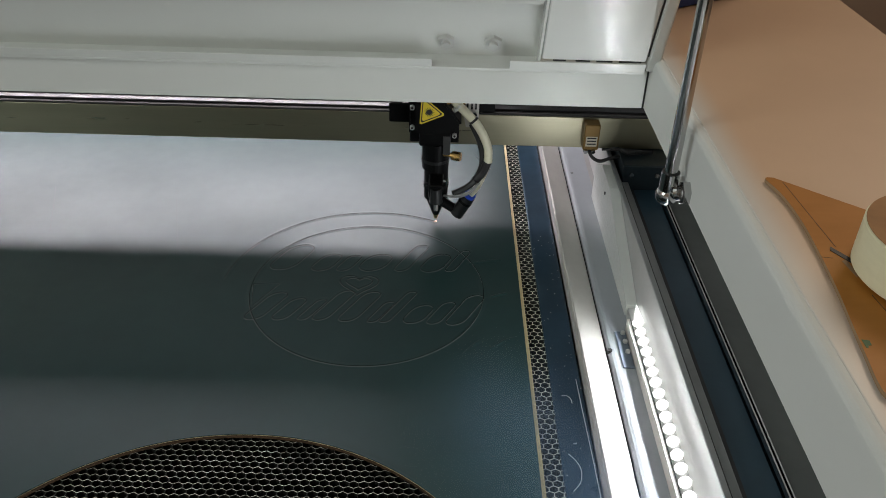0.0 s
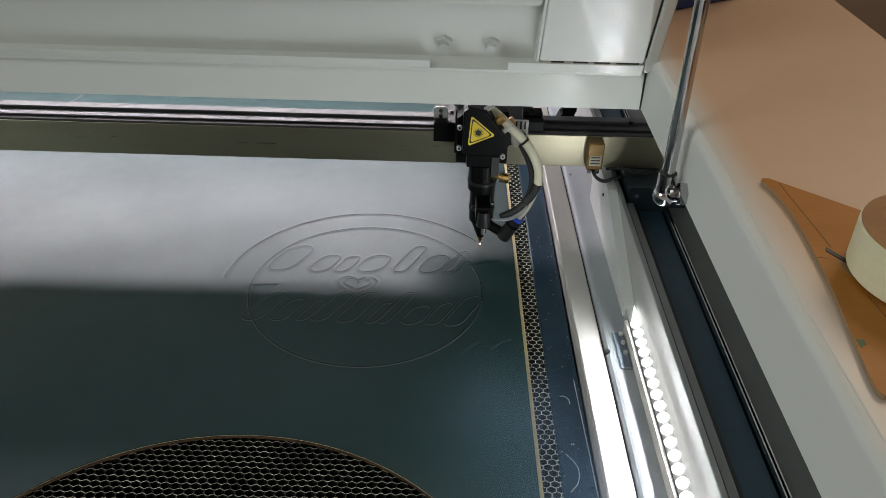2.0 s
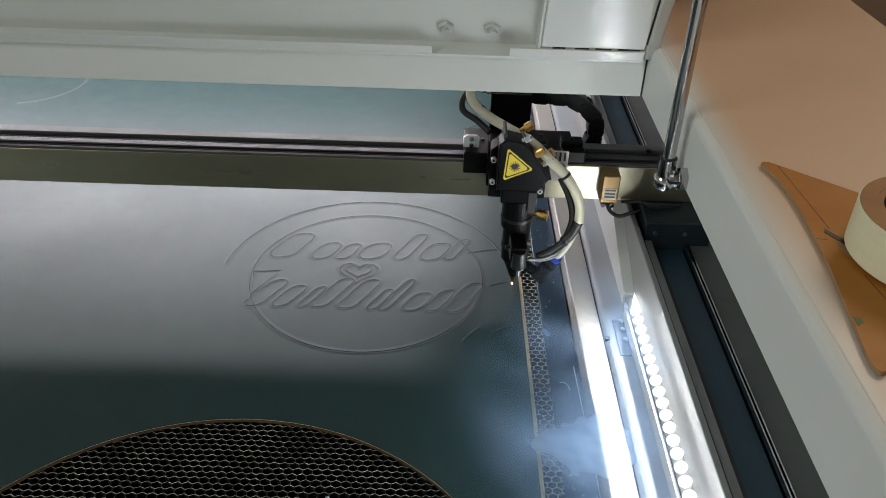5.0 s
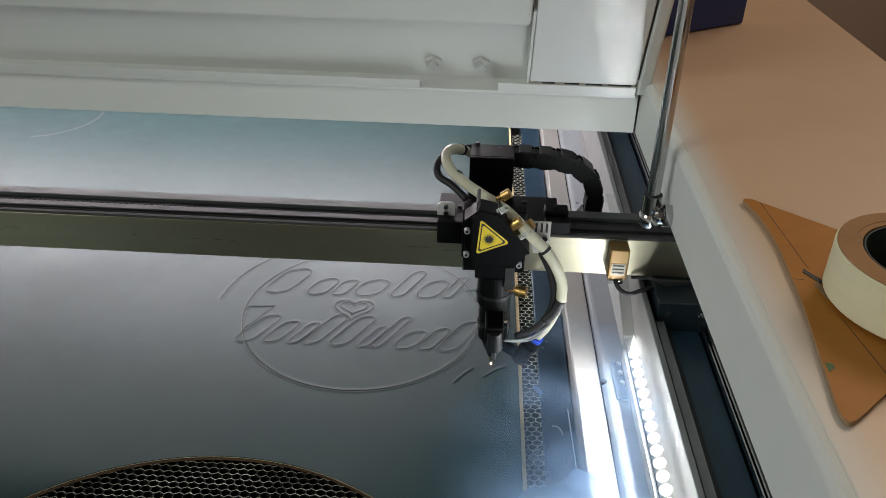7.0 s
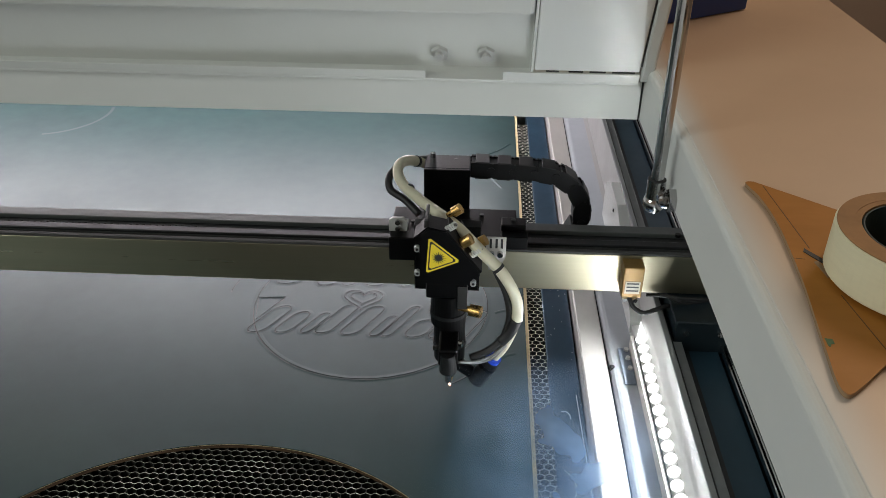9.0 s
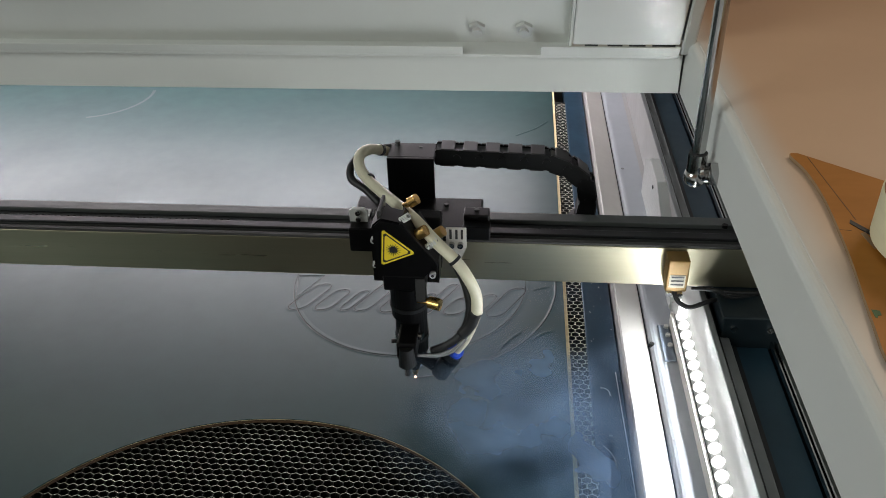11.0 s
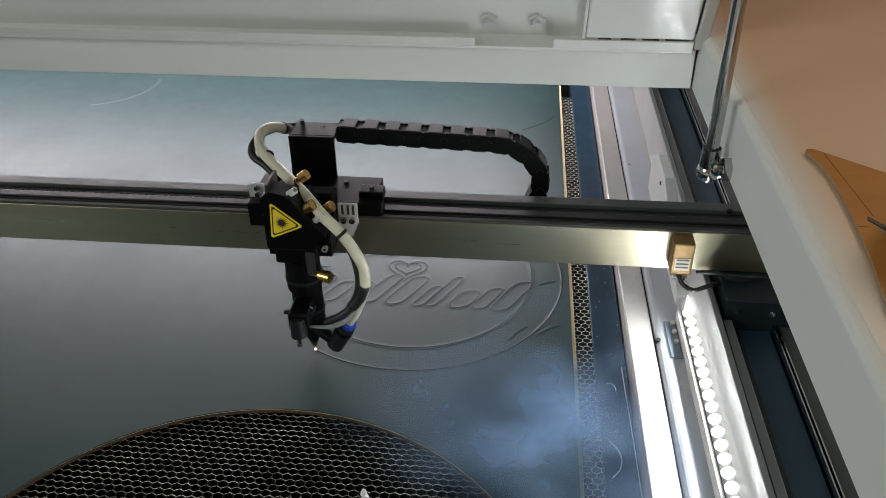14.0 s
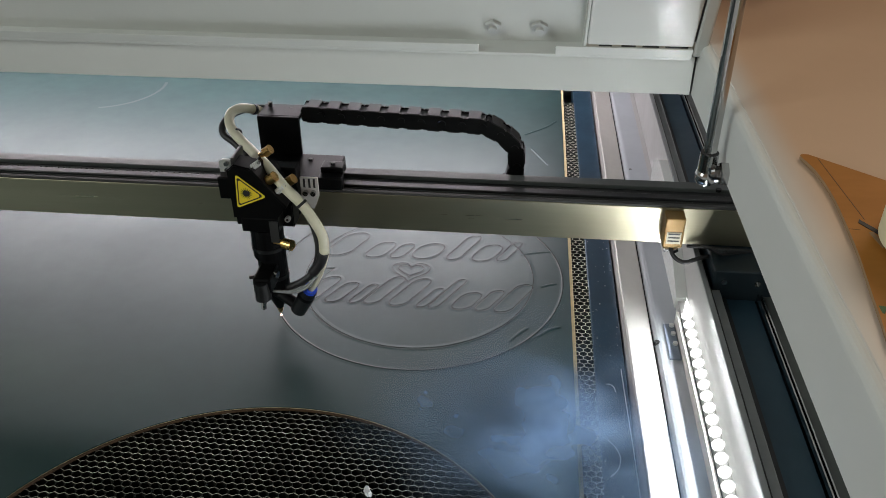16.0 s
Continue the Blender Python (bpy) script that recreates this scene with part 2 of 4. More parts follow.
def ribbon(bm, pts, w, z0, z1, closed=False):
    n = len(pts)
    rows = []
    for i, p in enumerate(pts):
        a = pts[(i - 1) % n] if closed or i else pts[0]
        b = pts[(i + 1) % n] if closed or i < n - 1 else pts[-1]
        d = Vector((b[0] - a[0], b[1] - a[1]))
        d = d.normalized() * w / 2 if d.length else Vector((w / 2, 0))
        rows.append([bm.verts.new((p[0] - d.y, p[1] + d.x, z0)), bm.verts.new((p[0], p[1], z1)), bm.verts.new((p[0] + d.y, p[1] - d.x, z0))])
    for i in range(n if closed else n - 1):
        q, s = rows[i], rows[(i + 1) % n]
        bm.faces.new((q[0], q[1], s[1], s[0]))
        bm.faces.new((q[1], q[2], s[2], s[1]))
    bmesh.ops.recalc_face_normals(bm, faces=bm.faces)
    return bm


# ---- the room that closes the place ----
def structure(name, bm, material, label, category, parent=None):
    return tagged(finish(name, bm, material), label, category, "", "structure")


def room():
    structure("floor", boxb(-3, 3, -3, 3, -0.86, -0.80), M_BROWN, "brown wooden workshop floor", "floor")
    structure("ceiling", boxb(-3, 3, -3, 3, 2.5, 2.56), M_CEIL, "plain pale painted room ceiling", "ceiling")
    structure("wall_north", boxb(-3, 3, 3.0, 3.1, -0.8, 2.5), M_WALL, "plain tan painted room wall", "wall")
    structure("wall_south", boxb(-3, 3, -3.1, -3.0, -0.8, 2.5), M_WALL, "plain tan painted room wall", "wall")
    structure("wall_west", boxb(-3.1, -3, -3, 3, -0.8, 2.5), M_WALL, "plain tan painted room wall", "wall")
    structure("wall_east", boxb(3, 3.1, -3, 3, -0.8, 2.5), M_WALL, "plain tan painted room wall", "wall")
    # wooden panel beside the machine
    structure("wall_panel", boxb(0.62, 0.66, 0.10, 0.16, -0.80, 0.05, 0.002), M_WALL, "tan wooden post beside the machine", "post")


room()


# ---- the machine's cabinet ----
def cabinet():
    c = thing("laser_cabinet", "white powder-coated steel cabinet of a laser cutter", "cabinet")
    # right side: hollow box with a wide flat top
    curve = [(0.1967 - 0.0045 * math.sin(k * math.pi / 12), 0.2360 + 0.0045 * math.cos(k * math.pi / 12)) for k in range(7)]
    bm = prism(bmesh.new(), [(0.1922, 0.204), (0.361, 0.204), (0.361, 0.2405)] + curve, -0.70, 0.80, Matrix(((1, 0, 0, 0), (0, 0, -1, 0), (0, 1, 0, 0), (0, 0, 0, 1))))
    part("side_frame", bm, M_SIDE, c)
    part("side_top", boxb(0.1970, 0.3608, -0.795, 0.695, 0.2400, 0.2410, 0.0004), M_TOP, c, "smooth flat white side top, warm light painted as peach")
    part("side_wall", boxb(0.300, 0.3605, -0.80, 0.70, -0.78, 0.2035), M_WHITE, c)
    # rear cover with its upright front face
    bm = boxb(-0.90, 0.1908, -0.071, -0.069, 0.204, 0.2295, 0.0004)
    box(bm, -0.90, 0.1908, -0.069, 0.66, 0.2265, 0.2290)
    box(bm, -0.90, 0.1908, -0.069, -0.055, 0.2035, 0.2055)
    part("rear_cover", bm, M_WHITE, c)
    # black strip stands in for the shade inside the corner gap
    part("corner_gap_shade", boxb(0.1909, 0.1921, -0.0700, -0.066, 0.2045, 0.2285), M_INK, c, "dark strip for the shade in the corner gap")
    part("rear_wall", boxb(-0.90, 0.36, 0.66, 0.70, -0.78, 0.2265), M_WHITE, c)
    # unseen white reflector added so the far film mirrors something bright
    part("rear_bounce_panel", boxb(-0.90, 0.1325, 0.530, 0.534, -0.02, 0.2264), M_WHITE, c)
    part("front_wall", boxb(-0.90, 0.36, -0.80, -0.74, -0.78, 0.203), M_WHITE, c)
    part("front_frame", boxb(-0.90, 0.1915, -0.80, -0.70, 0.204, 0.2405, 0.0012), M_WHITE, c)
    part("left_wall", boxb(-0.96, -0.90, -0.80, 0.70, -0.78, 0.2405), M_WHITE, c)
    part("tray_floor", boxb(-0.90, 0.30, -0.74, 0.66, -0.16, -0.15), M_TRAY, c, "dark sooty crumb tray under the honeycomb")
    return c


cabinet()


def right_guides():
    """The long pieces beside the bed, from the bed outwards."""
    y0, y1 = -0.73, 0.65
    g = thing("bed_edge_frame", "dark blue anodised frame of the honeycomb bed", "bed frame")
    bm = boxb(0.1475, 0.1705, y0, y1, -0.022, -0.0030, 0.0008)
    part("frame_bar", bm, M_NAVY, g)
    part("frame_bar", boxb(-0.86, -0.84, y0, y1, -0.022, 0.0, 0.0008), M_NAVY, g)
    # scratch with bare metal
    part("scratch", ribbon(bmesh.new(), [(0.1672, -0.105), (0.1680, -0.140), (0.1692, -0.185), (0.1701, -0.235)], 0.0006, -0.0030, -0.0027), M_PALE, g, "thin bare scratch")
    rng = random.Random(4)
    bm = bmesh.new()
    for _ in range(60):
        x, y = rng.uniform(0.149, 0.170), rng.uniform(-0.26, 0.1)
        s = rng.uniform(0.00012, 0.0004)
        box(bm, x - s, x + s, y - s, y + s, -0.0030, -0.0027)
    tagged(part("dust", bm, M_PALE, g, "pale dust specks"), kind="stuff")
    # curl of stripped film lying on the frame
    for pts in ([(0.1528, -0.1805), (0.1575, -0.1870), (0.1598, -0.1950), (0.1580, -0.2050), (0.1525, -0.2126)], [(0.1544, -0.1236), (0.1580, -0.1238), (0.1606, -0.1270), (0.1611, -0.1315)]):
        tagged(finish("film_curl", tubeb(spline([(*q, -0.0024) for q in pts], 6), 0.00032, 6), M_PALE), "thin pale curl of film on the bed frame", "scrap", "curls of film")

    s = thing("bed_strip", "satin white metal strip beside the bed", "metal strip", "strips beside the bed")
    part("strip", prism(bmesh.new(), [(0.1722, -0.012), (0.1935, -0.012), (0.1935, 0.0015), (0.1925, 0.0028), (0.1735, 0.0105), (0.1722, 0.0098)], -y1, -y0, Matrix(((1, 0, 0, 0), (0, 0, -1, 0), (0, 1, 0, 0), (0, 0, 0, 1)))), M_STRIP, s)
    for y in (-0.62, 0.585):
        part("screw", cylb((0.1790, y, 0.0075), (0.1794, y, 0.0092), 0.0017, seg=12), M_ALU, s)
    s = thing("bed_strip", "glossy pale grey strip beside the light bar", "metal strip", "strips beside the bed")
    part("strip", prism(bmesh.new(), [(0.1946, -0.012), (0.2185, -0.012), (0.2185, 0.0060), (0.1990, 0.0060), (0.1968, 0.0054), (0.1953, 0.0040), (0.1946, 0.0020)], -y1, -y0, Matrix(((1, 0, 0, 0), (0, 0, -1, 0), (0, 1, 0, 0), (0, 0, 0, 1)))), M_SLATE, s)
    part("seam", boxb(0.1936, 0.1945, y0, y1, -0.012, 0.0004), M_TRAY, s, "dark seam")
    part("notch", cylb((0.1958, -0.0804, 0.003), (0.1958, -0.0804, 0.0062), 0.0020, seg=12), M_TRAY, s, "small dark notch")
    part("screw", cylb((0.2006, 0.21, 0.006), (0.2006, 0.21, 0.0066), 0.0016, seg=12), M_ALU, s)

    w = thing("rail_beam", "grey aluminium side beam carrying the light bar", "rail")
    bm = boxb(0.2236, 0.2255, y0, y1, -0.012, 0.058, 0.0004)
    box(bm, 0.2186, 0.2235, y0, y1, -0.012, 0.0060)
    part("web", bm, M_PLAST, w)
    part("rail_lip", boxb(0.2222, 0.2262, y0, y1, 0.0582, 0.0606, 0.0006), M_ALU, w)
    part("rail_groove", boxb(0.2263, 0.2290, y0, y1, 0.040, 0.0560, 0.0006), M_BLACKAL, w)
    part("rail_top", boxb(0.2292, 0.2365, y0, y1, 0.030, 0.0520, 0.0008), M_ALU, w)

    t = thing("belt_trough", "dark blue steel trough of the drive belt", "trough")
    part("trough_floor", boxb(0.2367, 0.2630, y0, y1, 0.014, 0.0440), M_TROUGH, t)
    part("belt", boxb(0.2380, 0.2420, y0, y1, 0.0442, 0.0450), M_RUBBER, t, "black ribbed drive belt")
    bm = boxb(0.2640, 0.2652, y0, y1, 0.014, 0.0500, 0.0003)
    box(bm, 0.2665, 0.2677, y0, y1, 0.014, 0.0500, 0.0003)
    part("bright_edges", bm, M_CHROME, t, "two bright steel edges")
    part("outer_ledge", boxb(0.2680, 0.2995, y0, y1, 0.014, 0.0480, 0.0008), M_LEDGE, t)

    # guard plate with its slanted end
    b = thing("guard_plate", "small white sheet-metal guard with a slanted end", "guard plate")
    bm = prism(bmesh.new(), [(-0.036, 0.0), (0.160, 0.0), (0.160, 0.037), (0.150, 0.042), (0.131, 0.0515), (0.085, 0.0515), (-0.036, 0.0105)], -0.0004, 0.0084, Matrix(((0, 0, 1, 0.2150), (1, 0, 0, 0), (0, 1, 0, 0.0062), (0, 0, 0, 1))))
    part("plate", bm, M_WHITE, b)
    part("screw", cylb((0.2138, 0.100, 0.044), (0.2148, 0.100, 0.044), 0.0016, seg=10), M_BLACK, b)


right_guides()


def light_bar():
    b = thing("led_light_bar", "lit strip of white LEDs on the side beam", "led strip")
    part("shelf", boxb(0.2151, 0.2235, -0.72, -0.040, 0.0061, 0.0165, 0.0003), M_PLAST, b, "pale grey shelf under the lights")
    part("shelf_lip", boxb(0.2118, 0.2143, -0.72, -0.055, 0.0061, 0.0172, 0.0005), M_STRIP, b, "white lip before the lights")
    part("groove", boxb(0.2144, 0.2150, -0.72, -0.055, 0.0061, 0.0160), M_TRAY, b, "thin dark groove")
    mesh = None
    for i in range(57):
        y = -0.0605 - i * 0.0114
        if mesh is None:
            o = part("led", cylb((0.2194, 0, 0.0172), (0.2187, 0, 0.0184), 0.0045, 0.0042, seg=20), M_LED, b, "glowing white LED")
            mesh = o.data
        else:
            o = tagged(new("led", mesh), "glowing white LED")
            o.parent = b
        o.location = (0, y, 0)
    part("end_cap", prism(bmesh.new(), [(0.2160, -0.0600), (0.2235, -0.0600), (0.2222, -0.0380)], 0.0166, 0.0190), M_LED, b)
    # clamp of the strip
    c = thing("strip_clamp", "blue-grey clamp plate with three steel screws", "clamp")
    part("block", boxb(0.2024, 0.2112, -0.102, -0.059, 0.0061, 0.0076, 0.0006), M_CLAMP, c)
    for y in (-0.0620, -0.0725, -0.0845):
        part("screw", cylb((0.2086, y, 0.0075), (0.2086, y, 0.0095), 0.0019, seg=12), M_ZINC, c)


light_bar()


# ---- the lid, propped open, and its gas strut ----
def lid():
    l = thing("cabinet_lid", "white steel cabinet lid propped open", "lid")
    l.matrix_world = pose(0, -0.0765, 0.2310, 113.0, 0, 0)
    bm = boxb(0.1215, 0.1868, 0.0075, 0.75, -0.014, -0.0004, 0.0012)
    part("corner_panel", bm, M_WHITE, l)
    bm = boxb(0.1878, 0.1960, 0.0, 0.75, -0.016, 0.0004, 0.0016)
    part("edge_flange", bm, M_WHITE, l)
    part("channel_back", boxb(-0.90, 0.1213, 0.0, 0.062, -0.0150, -0.0112), M_WHITE, l)
    bm = boxb(-0.90, 0.1872, -0.0022, 0.0, -0.0165, 0.0004, 0.0004)
    part("channel_floor", bm, M_WHITE, l)
    bm = boxb(-0.90, 0.0535, 0.0, 0.0062, -0.0012, 0.0004, 0.0003)
    part("bottom_lip", bm, M_WHITE, l)
    bm = boxb(0.1022, 0.1872, 0.0, 0.0066, -0.0012, 0.0006, 0.0003)
    part("bottom_lip", bm, M_WHITE, l)
    part("channel_end", boxb(0.1196, 0.1213, 0.0, 0.060, -0.0149, -0.0006, 0.0004), M_WHITE, l)
    part("inner_panel", boxb(-0.90, 0.1190, 0.049, 0.75, -0.0149, 0.0, 0.0030), M_WHITE, l)
    for x0, x1 in ((0.129, 0.137), (0.143, 0.152), (0.156, 0.166), (0.170, 0.184)):
        part("slot", boxb(x0, x1, 0.0067, 0.0075, -0.002, -0.0005), M_INK, l, "thin dark slot")
    part("slot", boxb(0.1869, 0.1877, 0.012, 0.75, -0.004, -0.0008), M_INK, l, "thin dark slot")
    for x in (0.0620, 0.0915):
        n = part("nut", cylb((x, 0.0112, -0.0150), (x, 0.0112, -0.0085), 0.0058, seg=6), M_ZINC, l, "zinc-plated hexagon nut")
        part("washer", cylb((x, 0.0112, -0.0152), (x, 0.0112, -0.0138), 0.0072, seg=20), M_ZINC, n)
        part("bolt_end", cylb((x, 0.0112, -0.0150), (x, 0.0112, -0.0058), 0.0030, seg=14), M_ZINC, n)
    part("rivet", cylb((-0.163, 0.013, -0.0150), (-0.163, 0.013, -0.0125), 0.0014, seg=10), M_GREYPL, l, "small dark rivet")
    part("rivet", cylb((0.030, 0.006, -0.0150), (0.030, 0.006, -0.0135), 0.0009, seg=10), M_ALU, l)
    return l


lid()


def strut():
    s = thing("gas_strut", "polished steel gas strut holding the lid", "gas strut")
    b, e = Vector((0.1832, -0.1835, 0.2033)), Vector((0.1816, -0.1885, 0.480))
    d = (e - b).normalized()
    part("ball_end", ball(bmesh.new(), b, 0.0060, 24), M_CHROME, s, smooth=True)
    part("socket", cylb(b + d * 0.003, b + d * 0.0138, 0.0049, seg=24), M_CHROME, s)
    part("collar", cylb(b + d * 0.0138, b + d * 0.0141, 0.0047, seg=24), M_RUBBER, s, "dark rubber collar")
    part("rod", cylb(b + d * 0.0143, e, 0.0035, seg=24), M_CHROME, s)
    part("stud", cylb(b, (0.1900, b.y - 0.007, b.z + 0.005), 0.0028, seg=16), M_CHROME, s)
    part("stud_collar", cylb((0.1868, b.y - 0.005, b.z + 0.0035), (0.1883, b.y - 0.006, b.z + 0.0045), 0.0042, seg=20), M_CHROME, s)
    part("stud_nut", cylb((0.1884, b.y - 0.007, b.z + 0.005), (0.1921, b.y - 0.007, b.z + 0.005), 0.0066, seg=6), M_CHROME, s)
    part("lid_bracket", boxb(0.1775, 0.1870, e.y - 0.006, e.y + 0.006, e.z - 0.004, e.z + 0.02, 0.0008), M_CHROME, s)


strut()


# ---- the bed: honeycomb and the sheet with its round hole ----
HOLE, HR = (-0.0642, -0.3600), 0.1875


def plate_with_hole(z0, z1, x1, r, y1=0.52, x0=-0.82, y0=-0.68):
    bm = bmesh.new()
    angles = sorted({i * 2 * math.pi / 160 for i in range(160)} | {math.atan2(y - HOLE[1], x - HOLE[0]) % (2 * math.pi) for x in (x0, x1) for y in (y0, y1)})
    ins, outs = [], []
    for a in angles:
        c, s = math.cos(a), math.sin(a)
        k = min([(x1 - HOLE[0]) / c if c > 1e-9 else 9, (x0 - HOLE[0]) / c if c < -1e-9 else 9, (y1 - HOLE[1]) / s if s > 1e-9 else 9, (y0 - HOLE[1]) / s if s < -1e-9 else 9])
        ins.append((HOLE[0] + r * c, HOLE[1] + r * s))
        outs.append((HOLE[0] + k * c, HOLE[1] + k * s))
    rings = [[bm.verts.new((*p, z)) for p in q] for q, z in ((ins, z1), (outs, z1), (outs, z0), (ins, z0))]
    n = len(angles)
    for j in range(4):
        for i in range(n):
            f = bm.faces.new((rings[j][i], rings[(j + 1) % 4][i], rings[(j + 1) % 4][(i + 1) % n], rings[j][(i + 1) % n]))
            if j == 3:
                f.material_index = 1
    bmesh.ops.recalc_face_normals(bm, faces=bm.faces)
    return bm


def sheet():
    s = thing("sheet", "dark film-covered board with a round hole cut out", "board")
    part("board", plate_with_hole(-0.0035, -0.0008, 0.1342, HR), [M_BOARD, M_CHAR], s, "pale fibreboard with a scorched cut edge")
    part("film", plate_with_hole(-0.0006, 0.0, 0.1314, HR + 0.0002), M_FILM, s, "dark satin protective film")


sheet()


def honeycomb():
    """Thin foil cells, their long zigzags along x."""
    p = 0.0065
    a = p / math.sqrt(3)
    q = 0.83
    verts, faces, steep, seen = [], [], [], {}

    def wall(q, r, z0=-0.022, z1=-0.0037):
        k = (round(q[0], 5), round(q[1], 5), round(r[0], 5), round(r[1], 5))
        if k in seen or (k[2], k[3], k[0], k[1]) in seen:
            return
        seen[k] = 1
        d = Vector((r[0] - q[0], r[1] - q[1])).normalized() * (0.00023 if q[0] < 0.12 else 0.00034)
        n = len(verts)
        for z in (z0, z1):
            verts.extend([(q[0] - d.y, q[1] + d.x, z), (r[0] - d.y, r[1] + d.x, z), (r[0] + d.y, r[1] - d.x, z), (q[0] + d.y, q[1] - d.x, z)])
        # sides and cross walls get shaded tones, strip tops the lit one
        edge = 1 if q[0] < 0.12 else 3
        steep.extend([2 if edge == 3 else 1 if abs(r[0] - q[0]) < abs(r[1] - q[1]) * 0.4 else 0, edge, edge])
        faces.extend([(n + 4, n + 5, n + 6, n + 7), (n, n + 1, n + 5, n + 4), (n + 2, n + 3, n + 7, n + 6)])

    def wobble(x, y):
        v = noise.noise_vector(Vector((x * 60, y * 60, 0.3))) * 0.0007
        return x + v.x, y + v.y

    for j in range(-73, 88):
        for i in range(-44, 26):
            cx, cy = i * p + (j % 2) * p / 2, j * 1.5 * a * q
            in_hole = (cx - HOLE[0]) ** 2 + (cy - HOLE[1]) ** 2 < (HR + 0.02) ** 2 and cy > -0.315
            in_strip = 0.126 < cx < 0.148 and cy > -0.36
            if not (in_hole or in_strip):
                continue
            c = [wobble(cx + a * math.sin(k * math.pi / 3), cy + q * a * math.cos(k * math.pi / 3)) for k in range(6)]
            for k in range(6):
                wall(c[k], c[(k + 1) % 6])
    me = bpy.data.meshes.new("honeycomb_bed")
    me.from_pydata(verts, [], faces)
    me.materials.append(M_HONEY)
    me.materials.append(M_FOIL_SHADE)
    me.materials.append(M_FOIL_LIT)
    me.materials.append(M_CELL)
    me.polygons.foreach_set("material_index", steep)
    tagged(new("honeycomb_bed", me), "metal honeycomb cutting bed, cell shade painted dark", "honeycomb bed", "", "stuff")
    b = thing("chip", "small white chip of waste on the honeycomb", "scrap")
    bm = bmesh.new()
    bmesh.ops.create_icosphere(bm, subdivisions=2, radius=0.0045)
    for v in bm.verts:
        v.co = Vector((v.co.x * 0.55, v.co.y, v.co.z * 0.35)) * (1 + 0.5 * noise.noise(v.co * 300))
    o = part("flake", bm, M_PALE, b)
    b.matrix_world = pose(-0.002, -0.2400, -0.0026, 0, 0, 25)


honeycomb()


# ---- lines cut in the film ----
def arc(r, a0, a1, n=120, c=(0, 0)):
    return [(c[0] + r * math.cos(radians(a0 + (a1 - a0) * i / n)), c[1] + r * math.sin(radians(a0 + (a1 - a0) * i / n))) for i in range(n + 1)]


def cut(name, label, lines, parent=None):
    """A dark cut; a pale ribbon paints the light on the film's lifted near edge."""
    g = thing(name, label, "cut line", "cut lines in the film")
    for pts, closed in lines:
        part("bulge", ribbon(bmesh.new(), pts, 0.0072, -0.00004, 0.00042, closed), M_FILM, g, "swollen film beside the cut", True)
        part("groove", ribbon(bmesh.new(), pts, 0.0006, 0.00036, 0.00056, closed), M_CUT, g)
        part("cut_edge_gleam", ribbon(bmesh.new(), [(x, y - 0.0011) for x, y in pts], 0.0009, 0.00028, 0.00046, closed), M_FILM_GLEAM, g, "pale ribbon for light caught on the lifted edge")
    return g


def bar_outline(cx, cy, w, h, slant=0.35, n=8):
    r = min(w, h) * 0.48
    pts = []
    for sx, sy, a0 in ((1, 1, 0), (-1, 1, 90), (-1, -1, 180), (1, -1, 270)):
        for i in range(n + 1):
            a = radians(a0 + 90 * i / n)
            pts.append((sx * (w / 2 - r) + r * math.cos(a), sy * (h / 2 - r) + r * math.sin(a)))
    return [(cx + x + slant * y, cy + y) for x, y in pts]


